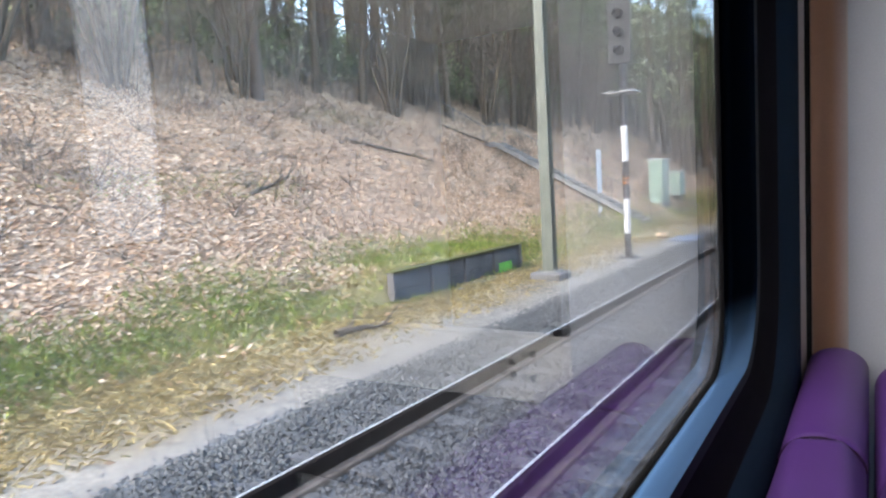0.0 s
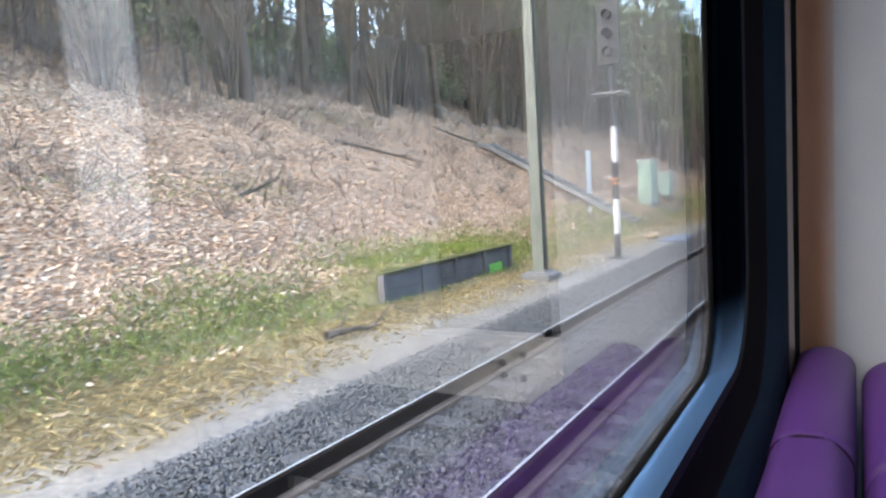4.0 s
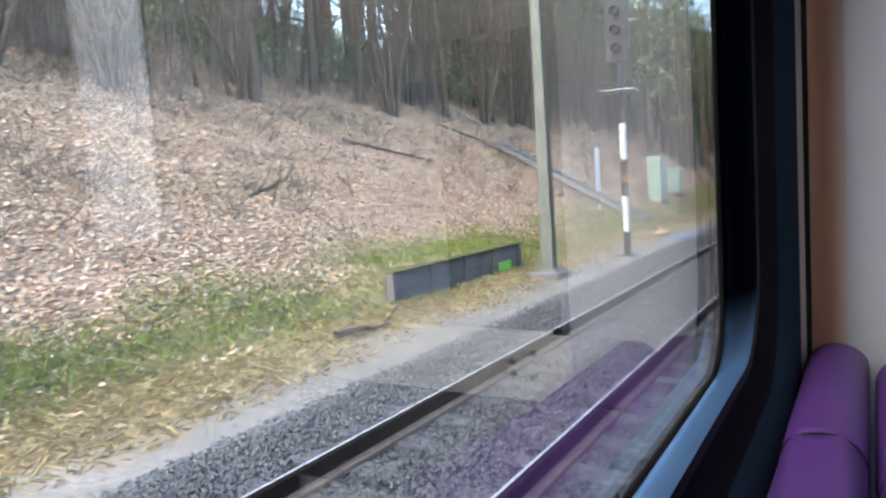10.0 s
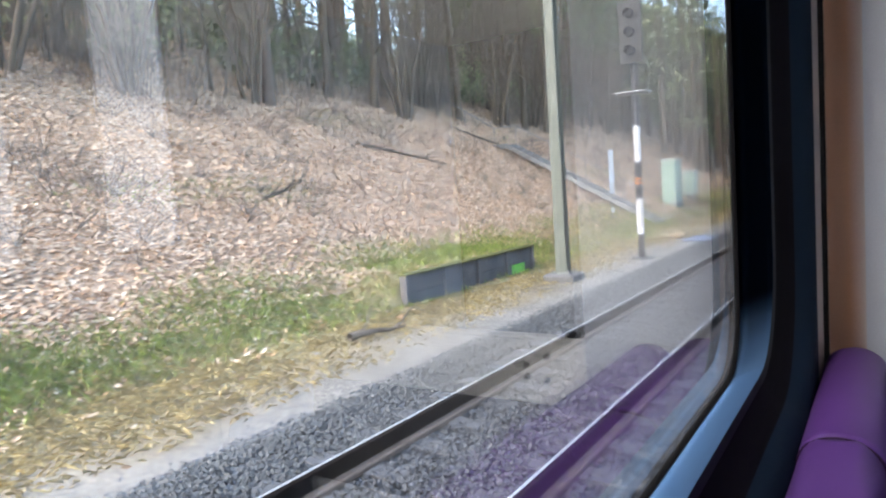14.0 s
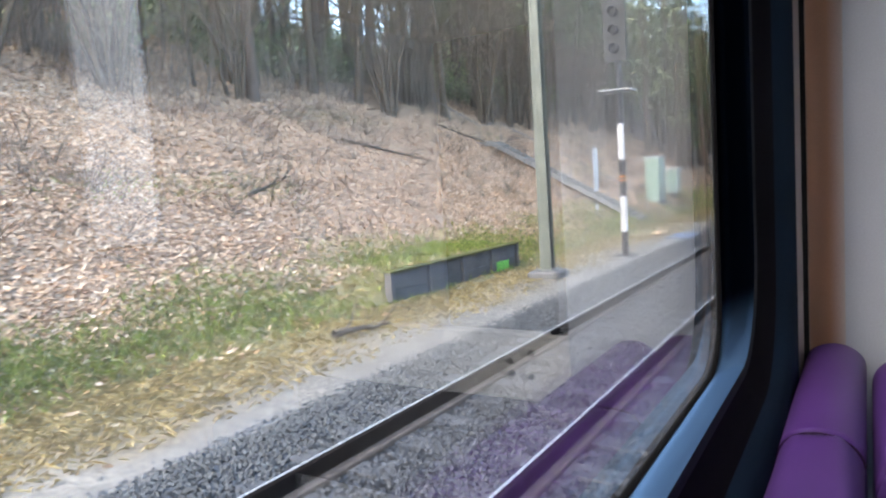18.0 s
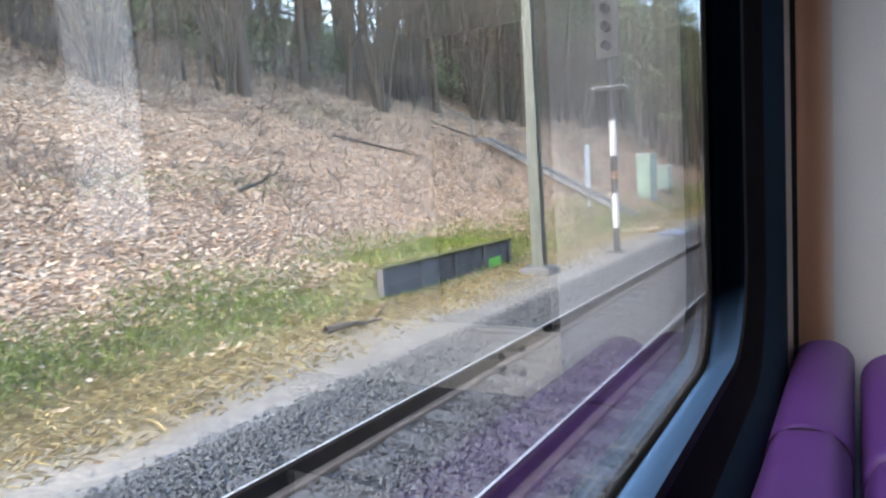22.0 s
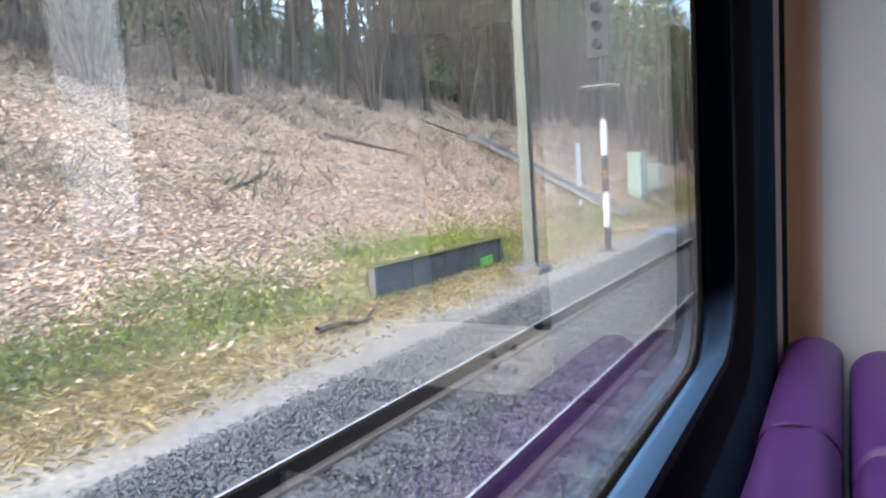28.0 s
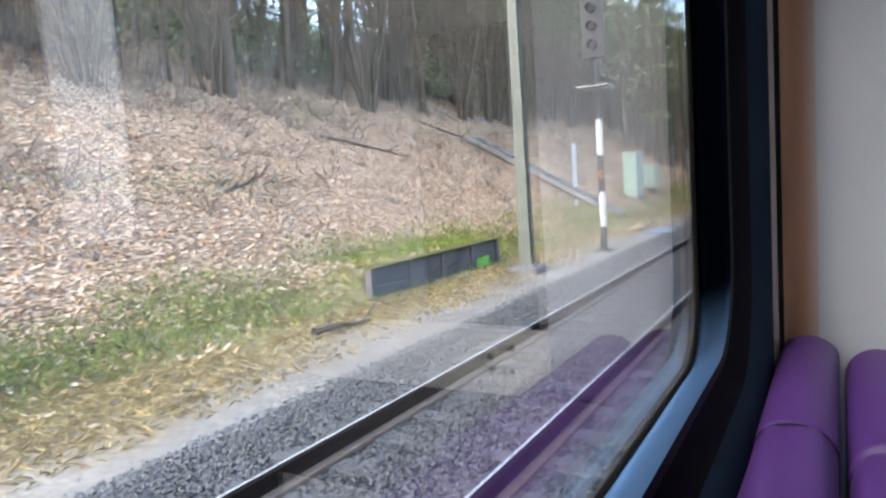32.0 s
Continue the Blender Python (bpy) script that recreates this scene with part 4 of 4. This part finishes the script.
# fallen leaves on the bank
N = 320000
y = 2.5 + 62 * rng.random(N) ** 1.5
l = 9.0 + 20.5 * rng.random(N) ** 1.15 + 0.8 * rng.standard_normal(N) * (rng.random(N) < 0.3)
drift = np.array([1.0 + 0.9 * noise.noise((a * 0.8, c * 0.45, 5.0)) + 0.5 * noise.noise((a * 2.6, c * 1.5, 8.0)) for a, c in zip(l, y)])
kept = drift > rng.random(N)
y, l = y[kept], l[kept]
N = len(y)
z = heights(l, y)
nrm = np.stack([np.full(N, 0.48), np.zeros(N), np.full(N, 0.87)], 1) + rng.standard_normal((N, 3)) * 0.33
nrm /= np.linalg.norm(nrm, axis=1)[:, None]
u = np.stack([0.35 * rng.standard_normal(N), np.ones(N), 0.3 * rng.standard_normal(N)], 1)
u -= nrm * (u * nrm).sum(1)[:, None]
u /= np.linalg.norm(u, axis=1)[:, None]
w = np.cross(nrm, u)
size = (0.04 + 0.05 * rng.random(N))[:, None]
o = np.stack([-l, y, z + 0.015 + 0.03 * rng.random(N)], 1)
P = np.stack([o - u * size, o - w * size * 0.36 + nrm * size * 0.14, o + u * size, o + w * size * 0.36 + nrm * size * 0.14], 1).reshape(-1, 3)
idx = np.arange(N)[:, None] * 4
stuff("leaf_litter", P.tolist(), np.concatenate([idx + [[0, 1, 2]], idx + [[0, 2, 3]]]).tolist(), M_LEAF, "pale brown fallen leaves covering the bank", "leaves")


# grass: green tufts and flattened dry straw
def blades(name, n, l0, l1, h0, h1, lean, material, label, keep):
    y = 1.5 + 58 * rng.random(n) ** 1.6
    l = l0 + (l1 - l0) * rng.random(n)
    k = np.array([keep(a, c) for a, c in zip(l, y)]) > rng.random(n)
    y, l = y[k], l[k]
    n = len(y)
    z = heights(l, y)
    a = np.where(rng.random(n) < 0.5, 1, -1) * (np.pi / 2 + 0.45 * rng.standard_normal(n))  # laid along the line by passing trains
    h = h0 + (h1 - h0) * rng.random(n)
    d = np.stack([np.cos(a) * lean, np.sin(a) * lean, np.ones(n)], 1)
    d /= np.linalg.norm(d, axis=1)[:, None]
    s = np.stack([-np.sin(a), np.cos(a), np.zeros(n)], 1) * (0.006 + 0.008 * rng.random(n))[:, None]
    o = np.stack([-l, y, z - 0.01], 1)
    tip = o + d * h[:, None]
    mid = o + d * h[:, None] * 0.55 + np.array([0, 0, 0.02])
    P = np.stack([o - s, o + s, mid + s * 0.7, tip, mid - s * 0.7], 1).reshape(-1, 3)
    F = (np.arange(n)[:, None] * 5 + np.array([[0, 1, 2, 3, 4]])).tolist()
    return stuff(name, P.tolist(), F, material, label, "grass")


blades("grass", 90000, 7.6, 10.8, 0.07, 0.24, 0.9, M_GRASS, "patchy green grass along the foot of the bank",
       lambda l, y: max(0.0, 1 - abs(l - 9.1) / 1.5) * (0.58 + 1.2 * noise.noise((l * 0.5, y * 0.28, 2.0))))
blades("dry_grass", 90000, 5.7, 9.8, 0.06, 0.19, 2.6, M_HAY, "flattened dry straw-coloured grass beside the line",
       lambda l, y: max(0.0, min(1.0, (l - 5.75) / 1.5)) * (0.6 + 0.8 * noise.noise((l * 0.7, y * 0.35, 6.0))))

# ballast stones
N = 125000
far = rng.random(N) < 0.24  # thinly over the rest of the bed
y = np.where(far, -14 + 34 * rng.random(N), -1.5 + 44 * rng.random(N) ** 1.6)
l = np.where(far, -4.3 + 9.6 * rng.random(N), 1.0 + 4.4 * rng.random(N)) + np.where(rng.random(N) < 0.14, np.abs(rng.standard_normal(N)) * 0.55, 0)
z = np.where(l < 4.55, -0.195, np.maximum(-0.195 - (l - 4.55) * 0.31, -0.405))
size = 0.015 + 0.014 * rng.random(N)
ok = (np.abs(l - 1.976) > 0.1) & (np.abs(l - 3.476) > 0.1) & (np.abs(l + 0.42) > 0.1) & (np.abs(l + 1.92) > 0.1)
y, l, z, size = y[ok], l[ok], z[ok], size[ok]
N = len(y)
octa = np.array([(1, 0, 0), (0, 1, 0), (-1, 0, 0), (0, -1, 0), (0, 0, 0.8), (0, 0, -0.8)])
jit = 1 + 0.5 * (rng.random((N, 6, 1)) - 0.5)
turn = rng.random(N) * 6.28
ca, sa = np.cos(turn), np.sin(turn)
R = np.zeros((N, 3, 3))
R[:, 0, 0], R[:, 0, 1], R[:, 1, 0], R[:, 1, 1], R[:, 2, 2] = ca, -sa, sa, ca, 1
tilt = np.zeros((N, 3, 3))
ct, st = np.cos(turn * 3.3), np.sin(turn * 3.3)
tilt[:, 0, 0], tilt[:, 1, 1], tilt[:, 1, 2], tilt[:, 2, 1], tilt[:, 2, 2] = 1, ct, -st, st, ct
P = np.einsum("nij,njk,nlk->nli", R, tilt, octa[None] * jit) * size[:, None, None] * np.array([1.0, 1.25, 1.0])
P = (P + np.stack([-l, y, z + size * 0.35], 1)[:, None, :]).reshape(-1, 3)
tri = np.array([(0, 1, 4), (1, 2, 4), (2, 3, 4), (3, 0, 4), (1, 0, 5), (3, 2, 5)])
P = P.reshape(N, 6, 3)
for name, pick, m, label in (("ballast_stones", l < 3.6, M_STONE, "grey crushed ballast stones between the rails"), ("shoulder_stones", l >= 3.6, M_STONE2, "pale dusty ballast stones on the track shoulder")):
    Q = P[pick]
    F = (np.arange(len(Q))[:, None, None] * 6 + tri[None]).reshape(-1, 3).tolist()
    stuff(name, Q.reshape(-1, 3).tolist(), F, m, label, "ballast")

# undergrowth: thin bare stems and low evergreen scrub under the trees
v, f = [], []
for i in range(4600):
    yy = 3 + 75 * rnd.random() ** 1.3
    ll = 21 + 17 * rnd.random() if i < 3200 else wood_edge(yy) + rnd.uniform(-0.6, 2.6)
    if noise.noise((ll * 0.25, yy * 0.25, 1.0)) < -0.15:
        continue
    p = Vector((-ll, yy, bank_height(ll, yy) - 0.05))
    h = rnd.uniform(0.6, 3.2)
    q = p + Vector((rnd.uniform(-0.3, 0.5), rnd.uniform(-0.4, 0.4), h * 0.55))
    e = q + Vector((rnd.uniform(-0.5, 0.6), rnd.uniform(-0.6, 0.6), h * 0.45))
    tube_data([p, q, e], [0.018, 0.011, 0.004], 3, v, f)
    for _ in range(4):
        b0 = p.lerp(q, rnd.uniform(0.4, 1))
        tube_data([b0, b0 + Vector((rnd.uniform(-0.6, 0.6), rnd.uniform(-0.6, 0.6), rnd.uniform(0.1, 0.8)))], [0.008, 0.003], 3, v, f)
for i in range(240):
    yy, ll = 4 + 56 * rnd.random() ** 1.2, rnd.uniform(10.5, 19.5)
    c = Vector((-ll, yy, bank_height(ll, yy)))
    for _ in range(rnd.randint(6, 16)):
        d = Vector((rnd.gauss(0, 0.35), rnd.gauss(0, 0.35), rnd.uniform(0.15, 0.7)))
        tube_data([c, c + d * 0.6 + Vector((rnd.gauss(0, 0.05), rnd.gauss(0, 0.05), 0)), c + d], [0.008, 0.006, 0.002], 3, v, f)
stuff("undergrowth", v, f, M_TWIG, "bare brown undergrowth stems beneath the trees", "undergrowth")
v, f = [], []
for i in range(480):
    yy = 4 + 90 * rnd.random() ** 1.2
    ll = 21.8 + 22 * rnd.random() ** 1.3
    c = Vector((-ll, yy, bank_height(ll, yy)))
    s = rnd.uniform(0.5, 1.5)
    for _ in range(130):
        o = c + Vector((rnd.gauss(0, 0.6) * s, rnd.gauss(0, 0.6) * s, abs(rnd.gauss(0.4, 0.9)) * s))
        d = Vector((rnd.gauss(0, 1), rnd.gauss(0, 1), rnd.gauss(0, 1))).normalized()
        e = d.orthogonal().normalized() * rnd.uniform(0.04, 0.09)
        ln = rnd.uniform(0.08, 0.18)
        b0 = len(v)
        v += [o - e, o + d * ln, o + e, o - d * ln]
        f.append((b0, b0 + 1, b0 + 2, b0 + 3))
stuff("evergreen_scrub", v, f, M_NEEDLES, "dark evergreen scrub between the trees", "shrubs")

# far woods behind and beyond the single trees
v, f, cv, cf = [], [], [], []
for i in range(900):
    if i < 680:
        yy, ll = 58 + 340 * rnd.random() ** 1.5, rnd.uniform(9.5, 42)
    else:
        yy, ll = rnd.uniform(15, 200), rnd.uniform(38, 85)
    p = Vector((-ll, yy, bank_height(ll, yy) - 0.3))
    h = rnd.uniform(11, 18)
    lean = Vector((rnd.uniform(-0.6, 0.6), rnd.uniform(-0.6, 0.6), 0))
    tube_data([p, p + Vector((0, 0, h * 0.5)) + lean * 0.6, p + Vector((0, 0, h)) + lean], [0.24, 0.16, 0.03], 5, v, f)
    for _ in range(14):
        k = rnd.uniform(0.2, 0.95)
        a = rnd.uniform(0, 6.28)
        q = p + Vector((0, 0, h * k)) + lean * k
        e = q + Vector((math.cos(a), math.sin(a), rnd.uniform(0.1, 0.8))) * rnd.uniform(1.0, 3.0) * (1.1 - k)
        tube_data([q, e], [0.05, 0.015], 3, v, f)
        for _ in range(9):
            o = q.lerp(e, rnd.uniform(0.3, 1.2)) + Vector((rnd.gauss(0, 0.35), rnd.gauss(0, 0.35), rnd.gauss(0, 0.35)))
            d = Vector((rnd.gauss(0, 1), rnd.gauss(0, 1), rnd.gauss(0, 1))).normalized()
            w = d.orthogonal().normalized() * rnd.uniform(0.05, 0.14)
            ln = rnd.uniform(0.2, 0.5)
            b0 = len(cv)
            cv += [o - w, o + d * ln, o + w, o - d * ln]
            cf.append((b0, b0 + 1, b0 + 2, b0 + 3))
stuff("far_woods", v, f, M_BARK, "distant bare trunks of the wood", "trees")
stuff("far_foliage", cv, cf, M_NEEDLES, "distant dark evergreen foliage of the wood", "foliage")


# fallen branches on the bank, and pale stones beside the line
def fallen_branch(lat, y, length, turn):
    t = thing("fallen_branch", "dead grey branch lying on the leaf litter", "branch", (-lat, y, bank_height(lat, y)), "fallen branches")
    v, f = [], []
    d = Vector((math.sin(turn) * 0.87, math.cos(turn), -0.48 * math.sin(turn)))
    pts = [d * (length * k / 6 - length / 2) + Vector((0, 0, 0.06 + 0.05 * rnd.random())) for k in range(7)]
    tube_data(pts, [0.07 - 0.009 * k for k in range(7)], 7, v, f)
    raw("stem", v, f, M_BARK, t)
    v, f = [], []
    for k in range(7 if length > 1.5 else 2):
        q = pts[rnd.randint(1, 5)]
        tube_data([q, q + d * 0.3 + Vector((rnd.uniform(-0.3, 0.3), 0, rnd.uniform(0.1, 0.4))), q + d * 0.7 + Vector((rnd.uniform(-0.5, 0.5), 0, rnd.uniform(0.1, 0.6)))], [0.025, 0.015, 0.006], 4, v, f)
    raw("twigs", v, f, M_BARK, t)


for lat, y, ln, turn in ((15.2, 21.0, 4.2, 0.5), (13.0, 12.5, 2.6, -0.4), (16.2, 30.0, 5.0, 0.9), (6.9, 8.4, 1.3, 0.1)):
    fallen_branch(lat, y, ln, turn)
for i in range(10):
    yy = 3.5 + 30 * rnd.random() ** 1.4
    ll = rnd.uniform(5.9, 8.6)
    r = rnd.uniform(0.04, 0.1)
    st = thing("pale_stone", "flat pale stone lying in the dry grass", "stone", (-ll, yy, bank_height(ll, yy)), "stones beside the line")
    bm = bmesh.new()
    bmesh.ops.create_icosphere(bm, subdivisions=2, radius=1.0)
    for vert in bm.verts:
        k = 1 + 0.3 * noise.noise(vert.co * 1.7 + Vector((i * 3.1, 0, 0)))
        vert.co = Vector((vert.co.x * r * k, vert.co.y * r * 1.5 * k, vert.co.z * r * 0.4 * k + r * 0.15))
    part("stone", bm, M_PALE, st)

# dead brambles and thin green growth over the bank
rnd = random.Random(31)
v, f = [], []
for i in range(420):
    yy, ll = 5 + 55 * rnd.random() ** 1.25, 19.8 - 8.0 * rnd.random() ** 1.6
    if noise.noise((ll * 0.3, yy * 0.16, 14.0)) < -0.05:
        continue
    c = Vector((-ll, yy, bank_height(ll, yy)))
    for _ in range(rnd.randint(5, 13)):
        o = c + Vector((rnd.gauss(0, 0.3), rnd.gauss(0, 0.4), 0))
        o.z = bank_height(-o.x, o.y) - 0.02
        d = Vector((rnd.gauss(0, 0.4), rnd.gauss(0, 0.45), rnd.uniform(0.1, 0.6)))
        tube_data([o, o + d * 0.6 + Vector((0, 0, 0.12)), o + d * 1.2 - Vector((0, 0, 0.1))], [0.009, 0.007, 0.003], 3, v, f)
stuff("brambles", v, f, M_BRAMBLE, "tangled dead brown brambles on the leafy bank", "brambles")
blades("bank_grass", 60000, 10.6, 19.0, 0.06, 0.2, 1.2, M_GRASS, "thin green growth in patches on the leafy bank",
       lambda l, y: 1.6 * (noise.noise((l * 0.42, y * 0.2, 22.0)) - 0.3))
